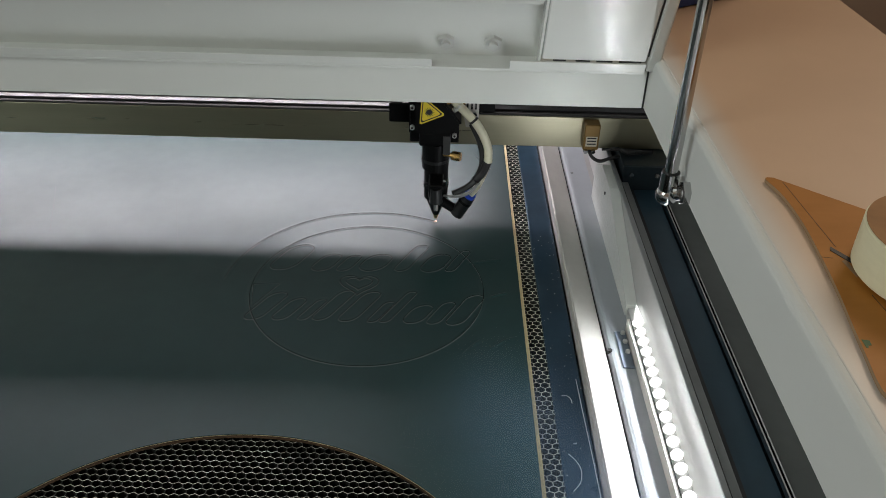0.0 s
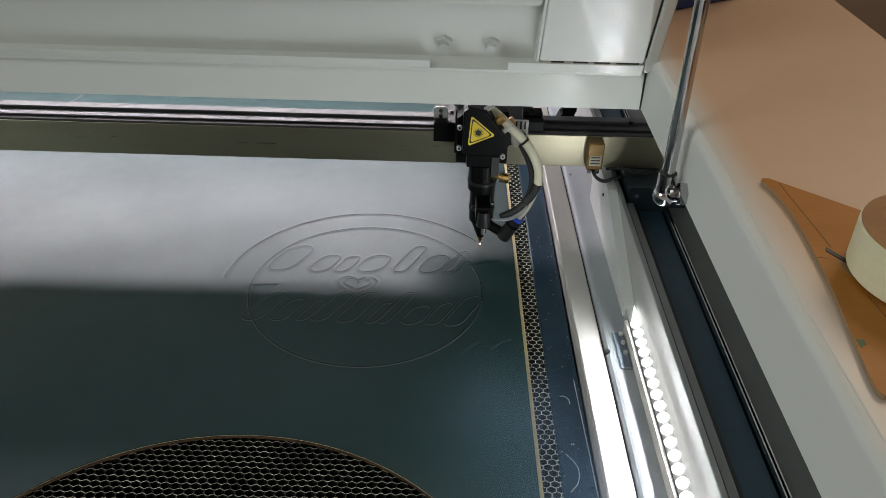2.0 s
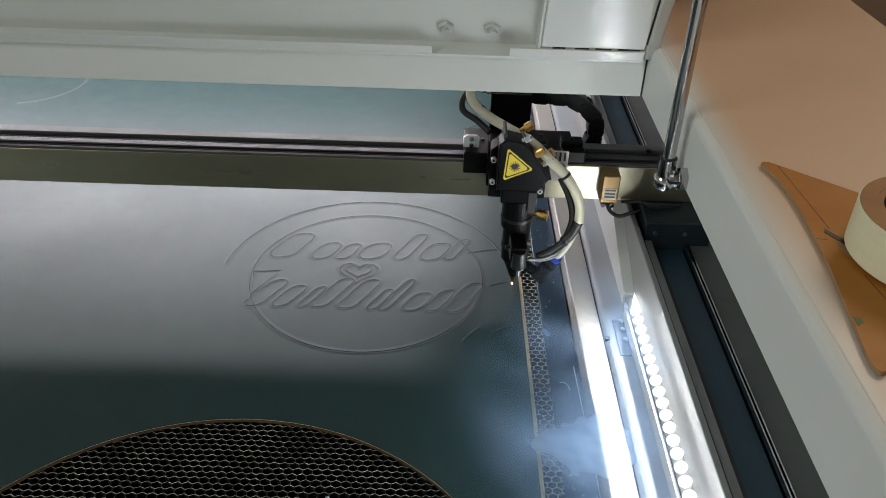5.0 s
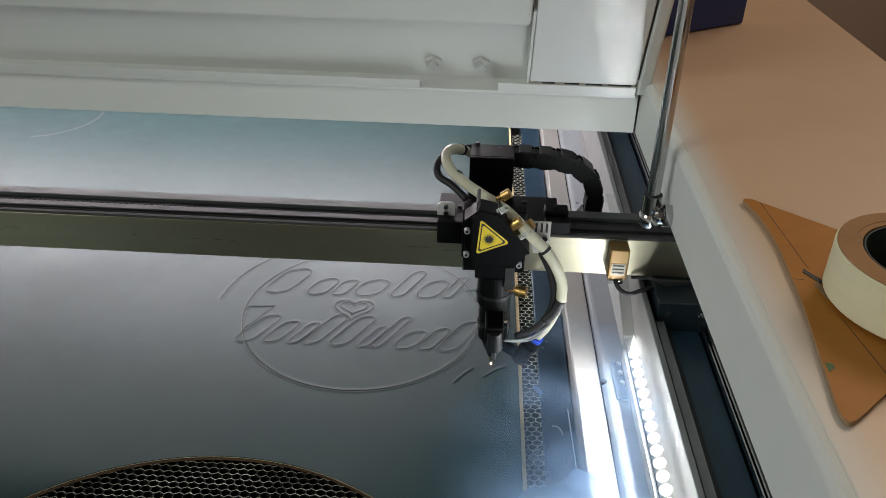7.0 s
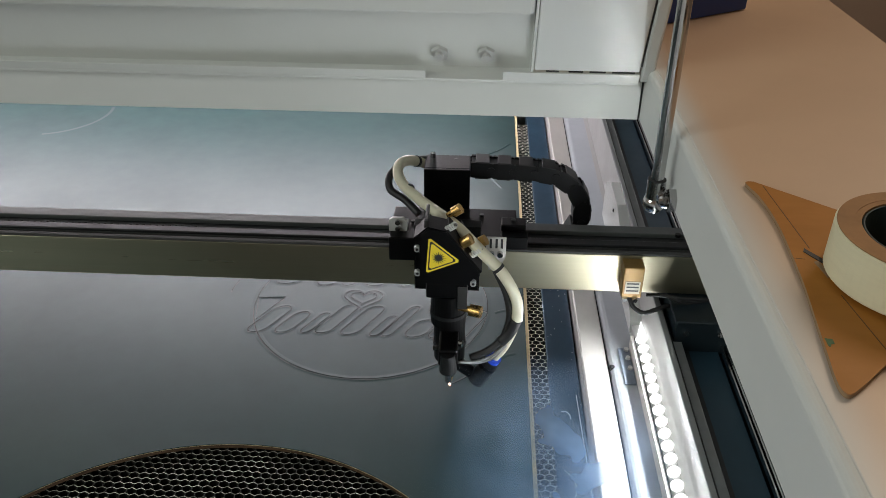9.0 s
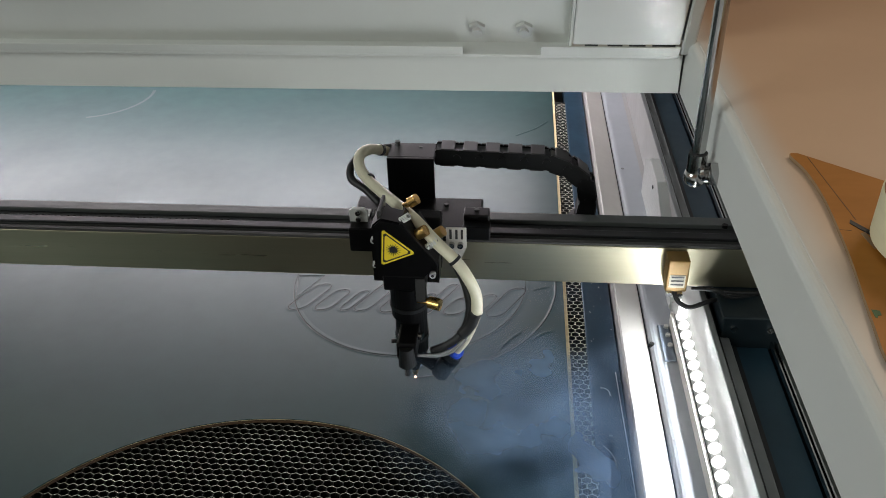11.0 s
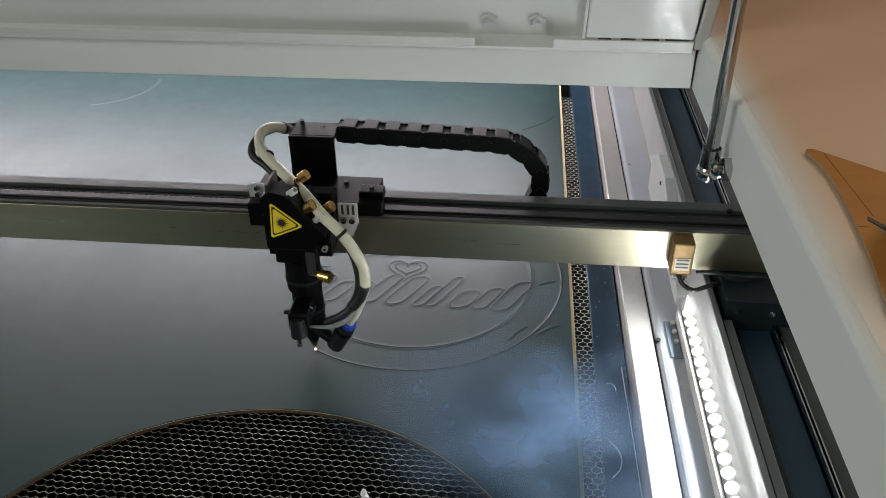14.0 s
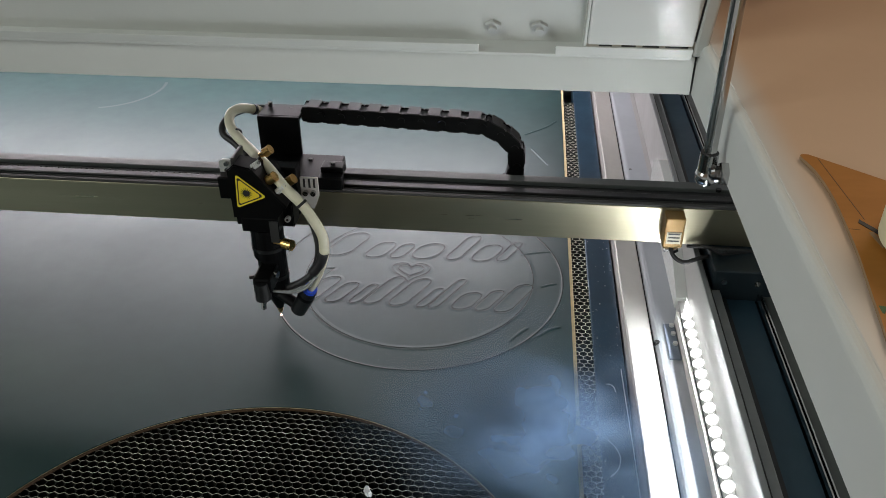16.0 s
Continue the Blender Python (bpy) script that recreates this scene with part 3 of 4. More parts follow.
def engraving():
    cut("inner_ring_cut", "thin round cut line in the dark film", [(arc(0.1, -238, 122), False)])
    # two rows of plain slanted bars
    row = []
    for x, w, h, dy in ((-0.072, 0.026, 0.046, 0.002), (-0.040, 0.020, 0.030, -0.006), (-0.020, 0.014, 0.028, -0.006), (0.004, 0.026, 0.030, -0.004), (0.036, 0.014, 0.048, 0.006), (0.058, 0.022, 0.032, -0.002), (0.078, 0.010, 0.038, 0.003)):
        row.append((bar_outline(x, 0.043 + 0.9 * dy, 0.9 * w, 0.88 * h, 0.5), True))
    cut("upper_bar_row", "row of outlined slanted bars cut in film", row)
    row = []
    for x, w, h, dy in ((-0.082, 0.018, 0.046, 0.000), (-0.062, 0.016, 0.036, -0.004), (-0.043, 0.010, 0.034, -0.004), (-0.026, 0.016, 0.050, 0.004), (-0.004, 0.018, 0.050, 0.003), (0.014, 0.010, 0.034, -0.005), (0.028, 0.010, 0.052, 0.004), (0.045, 0.020, 0.030, -0.007), (0.064, 0.014, 0.036, -0.004), (0.084, 0.018, 0.050, 0.002)):
        row.append((bar_outline(x, -0.028 + 0.85 * dy, 0.85 * w, 0.82 * h, 0.55), True))
    cut("lower_bar_row", "row of outlined slanted bars cut in film", row)
    heart = []
    for i in range(60):
        a = 2 * math.pi * i / 60
        heart.append((-0.008 + 0.00105 * 16 * math.sin(a) ** 3, 0.006 + 0.0010 * (13 * math.cos(a) - 5 * math.cos(2 * a) - 2 * math.cos(3 * a) - math.cos(4 * a))))
    inner = [(-0.008 + (x + 0.008) * 0.68, 0.0075 + (y - 0.006) * 0.62) for x, y in heart]
    cut("heart_cut", "outlined heart cut in the dark film", [(heart, True), (inner, True)])
    # wedge at the ring's side
    cut("wedge_cut", "small wedge outline cut in the film", [([(-0.099, 0.002), (-0.076, 0.004), (-0.094, -0.030)], True)])
    # creases of the film towards the board's edge
    for pts in ([(0.088, 0.041), (0.104, 0.0465), (0.117, 0.049)], [(0.106, -0.008), (0.114, -0.004), (0.120, -0.002)], [(0.082, -0.084), (0.090, -0.072), (0.096, -0.066)],
                [(0.104, -0.076), (0.114, -0.066), (0.122, -0.062)], [(0.086, 0.300), (0.110, 0.322), (0.124, 0.342)], [(0.096, 0.262), (0.108, 0.236), (0.114, 0.224)]):
        g = thing("film_crease", "raised crease in the dark film", "crease", "creases in the film")
        bm = ribbon(bmesh.new(), [(v.x, v.y) for v in spline([(*p, 0) for p in pts], 6)], 0.0034, 0.0, 0.0009)
        part("ridge", bm, M_FILM, g, smooth=True)
    # pale scuffs near the back
    g = thing("film_scuff", "pale curved scuff on the dark film", "scuff")
    part("mark", ribbon(bmesh.new(), arc(0.075, -75, 15, 40, (-0.472, 0.405)), 0.004, 0.0001, 0.00012), M_FAINT, g)
    g = thing("film_scuff", "faint straight scratch on the dark film", "scuff")
    part("mark", ribbon(bmesh.new(), [(-0.2059, 0.1456), (-0.187, 0.08), (-0.1682, 0.018)], 0.0006, 0.0001, 0.00014), M_SCRATCH, g)
    g = thing("film_scuff", "faint straight scratch on the dark film", "scuff")
    part("mark", ribbon(bmesh.new(), [(-0.3346, 0.1619), (-0.320, 0.12), (-0.3056, 0.0764)], 0.0006, 0.0001, 0.00014), M_SCRATCH, g)


engraving()
ARC_LEN = 112.0
ARCS = [cut("outer_ring_cut", "fresh round cut following the laser head", [(arc(0.1258, 63.3, 63.3 + ARC_LEN), False)])]
for z in (-0.00004, -0.00008):
    ARCS.append(cut("outer_ring_cut", "fresh round cut following the laser head", [(arc(0.1258, 63.3, 63.3 + ARC_LEN), False)]))
    ARCS[-1].location.z = z


# ---- things on the side top ----
def template():
    t = thing("board_offcut", "brown curved triangular board offcut with scribed lines", "board offcut")
    left = spline([(0.2098, -0.2385, 0), (0.2128, -0.2534, 0), (0.2135, -0.2747, 0), (0.2118, -0.3002, 0), (0.2096, -0.3225, 0), (0.2069, -0.3423, 0), (0.2046, -0.3600, 0), (0.2030, -0.3720, 0), (0.2031, -0.3782, 0), (0.2053, -0.3796, 0), (0.2112, -0.3746, 0)], 5)
    pts = [(v.x, v.y) for v in left] + [(0.2210, -0.3648), (0.2600, -0.3380), (0.3060, -0.3210), (0.3080, -0.3180), (0.2138, -0.2361), (0.2110, -0.2359), (0.2100, -0.2368)]
    bm = prism(bmesh.new(), pts, 0.2414, 0.2432, bevel=0.0002)
    for f in bm.faces:
        f.material_index = 0 if f.normal.z > 0.5 else 1
    bm.normal_update()
    for f in bm.faces:
        f.material_index = 0 if f.normal.z > 0.5 else 1
    part("board", bm, [M_WOOD, M_WOODE], t)
    for a, b in (((0.2168, -0.2403), (0.2201, -0.2940)), ((0.2210, -0.3261), (0.2250, -0.3620)), ((0.2117, -0.3015), (0.2159, -0.3020))):
        part("scribed_line", ribbon(bmesh.new(), [a, b], 0.00045, 0.2432, 0.2433), M_SCRIBE, t, "thin dark scribed line")
    bm = bmesh.new()
    prism(bm, [(0.2063, -0.3520), (0.2088, -0.3525), (0.2086, -0.3550), (0.2074, -0.3552), (0.2068, -0.3566), (0.2062, -0.3562)], 0.24322, 0.24332)
    part("paint_spot", bm, M_GREEN, t, "small dark green paint spot")
    # slot with a dark blade-like tongue
    part("slot", prism(bmesh.new(), [(0.2168, -0.2968), (0.2178, -0.2942), (0.2250, -0.3060), (0.2238, -0.3090)], 0.24325, 0.2435), M_INK, t, "dark slot in the board")
    part("worn_patch", prism(bmesh.new(), [(0.2185, -0.3040), (0.2205, -0.3030), (0.2215, -0.3130), (0.2200, -0.3150)], 0.24322, 0.24335), M_WOODE, t, "pale worn patch")


template()


def tape_roll():
    t = thing("masking_tape_roll", "roll of cream masking tape lying on board", "tape roll")
    c = Vector((0.2518, -0.3160, 0.2448))

    def ring(r0, r1, z0, z1, seg=64, bev=0.0006):
        bm = bmesh.new()
        prof = [(r0, z0), (r1 - bev, z0), (r1, z0 + bev), (r1, z1 - bev), (r1 - bev, z1), (r0, z1)]
        rows = [[bm.verts.new((c.x + r * math.cos(k * 2 * math.pi / seg), c.y + r * math.sin(k * 2 * math.pi / seg), c.z + z)) for k in range(seg)] for r, z in prof]
        for i in range(len(prof)):
            for k in range(seg):
                bm.faces.new((rows[i][k], rows[i][(k + 1) % seg], rows[(i + 1) % len(prof)][(k + 1) % seg], rows[(i + 1) % len(prof)][k]))
        bmesh.ops.recalc_face_normals(bm, faces=bm.faces)
        return bm

    part("tape", ring(0.0282, 0.0328, 0.0, 0.0186), [M_TAPE], t)
    part("tape_side", ring(0.0262, 0.0322, 0.0187, 0.0191, bev=0.0001), M_CORE, t, "brown dusty side of the wound tape")
    part("core", ring(0.0238, 0.0281, 0.0, 0.0189), M_CORE, t, "brown cardboard core")
    part("core_lining", ring(0.0226, 0.0237, 0.0004, 0.0186), M_DARKIN, t, "dark inside of the core")


tape_roll()


def parts_box():
    b = thing("navy_box", "dark blue printed carton standing on the side", "box")
    o, e = Vector((0.2205, 0.0180)), Vector((0.2871, 0.0615))
    ang = math.degrees(math.atan2(e.y - o.y, e.x - o.x))
    b.matrix_world = pose(o.x, o.y, 0.2415, 0, 0, ang)
    w = (e - o).length
    part("carton", boxb(0, w, 0, 0.055, 0, 0.10, 0.0010), M_BOX, b)
    part("side_face", boxb(w + 0.0001, w + 0.0006, 0.001, 0.054, 0.001, 0.099), M_PALE, b, "pale side of the carton")
    for x0, x1, z0, z1 in ((0.014, 0.020, 0.030, 0.046), (0.023, 0.030, 0.030, 0.046), (0.044, 0.052, 0.030, 0.046), (0.056, 0.068, 0.030, 0.046), (0.010, 0.026, 0.0235, 0.0265)):
        part("print_bar", boxb(x0, x1, -0.0004, -0.00002, z0, z1), M_PALE, b, "plain pale printed bar")


parts_box()


# ---- the gantry ----
def gantry():
    g = thing("gantry_beam", "brushed steel and black gantry beam", "gantry")
    x0, x1 = -0.89, 0.288
    part("front_plate", boxb(x0, 0.288, 0.0300, 0.0325, 0.0700, 0.1010, 0.0004), M_STEEL, g, "brushed champagne steel front plate")
    bm = boxb(x0, x1, 0.0327, 0.0720, 0.0695, 0.0975, 0.0006)
    part("beam_body", bm, M_BLACKAL, g)
    part("front_lip", boxb(x0, x1, 0.0302, 0.0340, 0.1012, 0.1030, 0.0004), M_LIP, g, "grey aluminium lip")
    part("linear_rail", boxb(x0, x1, 0.0420, 0.0500, 0.0976, 0.1020, 0.0008), M_BLACKAL, g, "dark linear guide rail")
    part("rail_line", boxb(x0, x1, 0.0402, 0.0410, 0.0976, 0.1006, 0.0002), M_RAILGREY, g, "dull rail edge")
    part("rail_line", boxb(x0, x1, 0.0508, 0.0514, 0.0976, 0.1006, 0.0002), M_RAILGREY, g, "dull rail edge")
    bm = boxb(x0, x1, 0.0540, 0.0590, 0.0976, 0.0990)
    belt = part("drive_belt", bm, M_RUBBER, g, "black toothed drive belt")
    bm = bmesh.new()
    for i in range(150):
        x = x0 + 0.02 + i * 0.005
        box(bm, x, x + 0.0022, 0.0546, 0.0560, 0.0990, 0.0997)
    tagged(part("belt_teeth", bm, M_LIP, belt, "pale tips of the belt teeth"), kind="stuff")
    part("rear_lip", boxb(x0, x1, 0.0620, 0.0730, 0.0976, 0.1012, 0.0006), M_LEDGE, g, "grey aluminium lip")
    # right end: plate, rail carriage, sensor
    c = part("end_carriage", boxb(0.230, 0.284, -0.004, 0.078, 0.0335, 0.0692, 0.0012), M_CARR, g, "black bearing carriage")
    for x in (0.238, 0.262):
        part("carriage_screw", cylb((x, -0.0035, 0.0600), (x, -0.0055, 0.0600), 0.0022, seg=12), M_CHROME, c)
        part("carriage_screw", cylb((x, 0.0600, 0.1009), (x, 0.0600, 0.1030), 0.0022, seg=12), M_BLACK, c)
    # homing sensor
    s = part("sensor_case", boxb(0.1935, 0.2080, 0.0165, 0.0298, 0.0740, 0.0995, 0.0010), M_SENSOR, g, "amber metal homing sensor")
    part("sensor_label", boxb(0.1955, 0.2060, 0.0160, 0.0164, 0.0780, 0.0880), M_LABEL, s, "pale printed label")
    for z in (0.0800, 0.0830, 0.0860):
        part("print_bar", boxb(0.1965, 0.2050, 0.0157, 0.0159, z, z + 0.0011), M_INK, s, "plain dark printed bar")
    for x in (0.1965, 0.2035):
        part("sensor_screw", cylb((x, 0.0195, 0.0738), (x, 0.0150, 0.0725), 0.0021, seg=12), M_CHROME, s)
    pts = spline([(0.200, 0.020, 0.073), (0.203, 0.014, 0.068), (0.210, 0.010, 0.066), (0.219, 0.012, 0.068), (0.230, 0.020, 0.066), (0.245, 0.026, 0.060)], 6)
    part("sensor_cable", tubeb(pts, 0.0017, 8), M_RUBBER, s, "black sensor cable", True)
    for k in range(3):
        pts = spline([(0.214 + 0.004 * k, 0.027, 0.070), (0.226, 0.022 - 0.003 * k, 0.073 + 0.002 * k), (0.240, 0.018, 0.074 - 0.002 * k), (0.262, 0.024, 0.070)], 6)
        part("end_cable", tubeb(pts, 0.0013, 8), M_RUBBER, g, "", True)
    return g


GANTRY = gantry()


# ---- the laser head, its origin where the beam meets the sheet ----
def laser_head():
    h = thing("laser_carriage", "black laser cutting head with brass knobs", "laser head")
    # carriage on the beam
    c = part("carriage_plate", boxb(-0.046, 0.046, 0.0300, 0.0740, 0.1042, 0.1118, 0.0010), M_BLACK, h)
    part("carriage_block", boxb(-0.046, -0.026, 0.0262, 0.0400, 0.0930, 0.1120, 0.0010), M_BLACK, c)
    part("carriage_block", boxb(0.034, 0.052, 0.0370, 0.0490, 0.1119, 0.1190, 0.0010), M_BLACK, c)
    part("belt_clamp", boxb(0.034, 0.053, 0.0270, 0.0365, 0.1050, 0.1150, 0.0008), M_BLACK, c)
    for x, y in ((0.020, 0.062), (0.043, 0.043), (-0.030, 0.050)):
        part("bolt", cylb((x, y, 0.1118), (x, y, 0.1205 if y == 0.043 else 0.1135), 0.0018, seg=10), M_BLACKAL, c)
    b = part("belt_bracket", prism(bmesh.new(), [(-0.0465, 0.1120), (-0.0335, 0.1120), (-0.0335, 0.1205), (-0.0360, 0.1225), (-0.0440, 0.1225), (-0.0465, 0.1205)], 0.036, 0.0385,
                                   Matrix(((1, 0, 0, 0), (0, 0, 1, 0), (0, 1, 0, 0), (0, 0, 0, 1)))), M_ZINC, h, "small grey steel clamp")
    part("clamp_foot", boxb(-0.0465, -0.0335, 0.0385, 0.0520, 0.1120, 0.1136, 0.0004), M_ZINC, b)
    for x, z in ((-0.0400, 0.1198), (-0.0400, 0.1148)):
        part("clamp_screw", cylb((x, 0.036, z), (x, 0.0335, z), 0.0019, seg=10), M_CHROME, b)
    # upright bracket that carries the cable chain
    k = part("chain_bracket", boxb(-0.0240, 0.0105, 0.0725, 0.0755, 0.1040, 0.1440, 0.0006), M_BLACK, h)
    part("bracket_arm", boxb(-0.0240, 0.0105, 0.0755, 0.0990, 0.1405, 0.1440, 0.0006), M_BLACK, k)
    part("bracket_screw", cylb((-0.0185, 0.0940, 0.1440), (-0.0185, 0.0940, 0.1475), 0.0020, seg=10), M_CHROME, k)
    part("bracket_hole", cylb((-0.0010, 0.0920, 0.1441), (-0.0010, 0.0920, 0.1443), 0.0013, seg=10), M_INK, k)
    # plates behind the mirror mount
    part("mount_plate", boxb(-0.0270, 0.0200, 0.0180, 0.0298, 0.0860, 0.1270, 0.0010), M_BLACK, h)
    part("side_plate", prism(bmesh.new(), [(-0.0255, 0.0850), (0.0195, 0.0850), (0.0195, 0.1080), (0.0060, 0.1330), (-0.0180, 0.1330), (-0.0255, 0.1270)], -0.0178, -0.002,
                             Matrix(((1, 0, 0, 0), (0, 0, -1, 0), (0, 1, 0, 0), (0, 0, 0, 1))), 0.0008), M_BLACK, h)
    # mirror mount: block with a slanted shoulder
    m = part("mirror_mount", prism(bmesh.new(), [(-0.0205, 0.1010), (0.0120, 0.1010), (0.0205, 0.1125), (-0.0020, 0.1420), (-0.0150, 0.1450), (-0.0205, 0.1400)], -0.002, 0.0150,
                                   Matrix(((1, 0, 0, 0), (0, 0, -1, 0), (0, 1, 0, 0), (0, 0, 0, 1))), 0.0010), M_BLACK, h)
    part("shoulder_plate", boxb(-0.019, 0.019, -0.0158, 0.0060, -0.0020, 0.0, 0.0006, pose(0.0098, 0, 0.1275, 0, 52.5, 0)), M_BLACK, m)
    part("edge_plate", boxb(-0.0230, -0.0206, -0.0120, 0.0100, 0.1200, 0.1480, 0.0006, pose(-0.002, 0, 0, 0, 3, 0)), M_GREYPL, m)
    # warning sticker
    Y = -0.0152
    mm = Matrix(((1, 0, 0, 0), (0, 0, -1, 0), (0, 1, 0, 0), (0, 0, 0, 1)))
    tri = [(-0.0162, 0.1100), (0.0068, 0.1202), (-0.0142, 0.1380)]
    cx, cz = sum(p[0] for p in tri) / 3, sum(p[1] for p in tri) / 3

    def scaled(s):
        out = []
        for i in range(3):
            p = Vector(((tri[i][0] - cx) * s, (tri[i][1] - cz) * s))
            q, r = (Vector(((tri[j % 3][0] - cx) * s, (tri[j % 3][1] - cz) * s)) for j in (i - 1, i + 1))
            for d in ((q - p).normalized(), (r - p).normalized()):
                e = p + d * 0.0016
                out.append((cx + e.x, cz + e.y))
        return out

    st = part("warning_sticker", prism(bmesh.new(), scaled(1.0), -Y, -Y + 0.0002, mm), M_YELLOW, h, "yellow triangular laser warning sticker")
    part("sticker_border", prism(bmesh.new(), scaled(0.86), -Y + 0.0002, -Y + 0.0003, mm), M_INK, st)
    part("sticker_field", prism(bmesh.new(), scaled(0.74), -Y + 0.0003, -Y + 0.0004, mm), M_YELLOW, st)
    bm = bmesh.new()
    star = []
    for i in range(32):
        r = 0.0052 if i % 2 == 0 else 0.0022
        star.append((cx + 0.0002 + r * math.cos(i * math.pi / 16), cz - 0.0002 + r * math.sin(i * math.pi / 16)))
    prism(bm, star, -Y + 0.0004, -Y + 0.0005, mm)
    part("sticker_sunburst", bm, M_INK, st, "black sunburst sign")
    # screws of the plates
    for x, y, z in ((-0.0232, 0.0015, 0.1000), (-0.0232, 0.0015, 0.1195), (0.0155, 0.0012, 0.0930)):
        s = part("plate_screw", cylb((x, y + 0.002, z), (x, y - 0.0025, z), 0.0022, seg=14), M_ZINC, h)
        part("screw_socket", cylb((x, y - 0.0024, z), (x, y - 0.0027, z), 0.0011, seg=6), M_INK, s)
    # adjusting knobs and springs on the shoulder
    n = Vector((0.794, -0.10, 0.60)).normalized()
    for p, r, ln in (((0.0055, -0.0090, 0.1290), 0.0038, 0.0100), ((-0.0015, 0.0110, 0.1410), 0.0036, 0.0090), ((0.0155, 0.0040, 0.1210), 0.0038, 0.0095)):
        p = Vector(p)
        q = part("brass_knob", cylb(p + n * 0.003, p + n * ln, r, seg=18), M_BRASS, h)
        part("knob_thread", cylb(p - n * 0.002, p + n * 0.003, r * 0.6, seg=12), M_BRASS, q)
    for p in ((-0.0035, -0.0100, 0.1405), (0.0140, -0.0110, 0.1228)):
        p = Vector(p)
        pts = []
        u = n.cross(Vector((0, 1, 0))).normalized()
        w = n.cross(u)
        for i in range(61):
            a = i * 2 * math.pi * 5 / 60
            pts.append(p + n * (0.00014 * i) + (u * math.cos(a) + w * math.sin(a)) * 0.0018)
        q = part("spring", tubeb(pts, 0.0007, 6), M_ZINC, h, "steel spring", True)
        part("spring_screw", cylb(p, p + n * 0.0092, 0.0009, seg=8), M_CHROME, q)
    # slotted white bracket
    bm = boxb(0.0235, 0.0375, 0.0150, 0.0166, 0.1060, 0.1215, 0.0005)
    w = part("slotted_bracket", bm, M_STRIP, h, "pale slotted bracket")
    part("bracket_leg", prism(bmesh.new(), [(0.0260, 0.0950), (0.0330, 0.0950), (0.0375, 0.1060), (0.0235, 0.1060)], -0.0166, -0.0150, mm), M_STRIP, w)
    for x in (0.0268, 0.0308, 0.0345):
        part("slot", boxb(x - 0.0008, x + 0.0008, 0.0146, 0.0149, 0.1130, 0.1205), M_INK, w)
    for x in (0.0275, 0.0335):
        part("bracket_screw", cylb((x, 0.0150, 0.1088), (x, 0.0120, 0.1088), 0.0021, seg=10), M_CHROME, w)
    # lens tube: stepped barrel
    part("upper_barrel", boxb(-0.0165, 0.0120, -0.0130, 0.0120, 0.0880, 0.1008, 0.0014), M_BLACK, h)
    part("clear_window", boxb(0.0052, 0.0118, -0.0136, -0.0131, 0.0800, 0.0985, 0.0002), M_GREYPL, h, "grey worn flat on the barrel")
    part("barrel", cylb((-0.0015, -0.001, 0.0620), (-0.0015, -0.001, 0.0880), 0.0125, seg=32), M_BLACK, h)
    part("barrel_ring", cylb((-0.0015, -0.001, 0.0690), (-0.0015, -0.001, 0.0720), 0.0132, seg=32), M_BLACKAL, h)
    part("lens_tube", cylb((-0.0005, -0.001, 0.0300), (-0.0005, -0.001, 0.0620), 0.0112, seg=32), M_BLACK, h)
    part("tube_ring", cylb((-0.0005, -0.001, 0.0420), (-0.0005, -0.001, 0.0450), 0.0120, seg=32), M_BLACKAL, h)
    part("nozzle_cone", cylb((0, 0, 0.0100), (-0.0003, 0, 0.0300), 0.0032, 0.0105, seg=28), M_BLACK, h)
    part("nozzle_tip", cylb((0, 0, 0.0050), (0, 0, 0.0100), 0.0018, 0.0030, seg=20), M_BRASS, h)
    kn = part("focus_knob", cylb((0.0140, -0.0120, 0.0790), (0.0215, -0.0147, 0.0790), 0.0042, seg=22), M_BRASS, h, "knurled brass focus knob")
    part("knob_stem", cylb((0.0050, -0.0090, 0.0790), (0.0140, -0.0120, 0.0790), 0.0022, seg=14), M_BRASS, kn)
    # focus probe in front, with a steel tip
    p = part("probe", cylb((0.0002, -0.0330, 0.0420), (-0.0002, -0.0330, 0.0560), 0.0062, 0.0048, seg=22), M_BLACKAL, h, "black focus probe")
    part("probe_arm", boxb(-0.0070, 0.0065, -0.0330, -0.0080, 0.0450, 0.0590, 0.0016), M_BLACK, p)
    part("probe_tip", cylb((0.0003, -0.0360, 0.0345), (0.0003, -0.0345, 0.0420), 0.0021, seg=14), M_CHROME, p, "bright steel tip")
    part("probe_screw", cylb((-0.0075, -0.026, 0.0560), (-0.0110, -0.0265, 0.0560), 0.0016, seg=10), M_BLACKAL, p)
    part("probe_screw", cylb((0.0065, -0.0200, 0.0560), (0.0095, -0.0210, 0.0560), 0.0026, seg=12), M_CHROME, p)
    # air elbow
    e = part("air_elbow", cylb((0.0195, -0.0140, 0.0180), (0.0305, -0.0150, 0.0378), 0.0064, seg=24), M_BLACKAL, h, "black plastic air elbow")
    part("elbow_stub", cylb((0.0030, -0.0065, 0.0290), (0.0215, -0.0138, 0.0212), 0.0046, seg=20), M_BLACK, e)
    part("elbow_collar", cylb((0.0270, -0.0147, 0.0315), (0.0282, -0.0148, 0.0337), 0.0068, seg=24), M_BLACK, e)
    d = Vector((0.0040, -0.0018, 0.0070)).normalized()
    part("blue_ring", cylb(Vector((0.0305, -0.0150, 0.0380)), Vector((0.0305, -0.0150, 0.0380)) + d * 0.0040, 0.0054, seg=20), M_BLUE, e, "blue release ring")
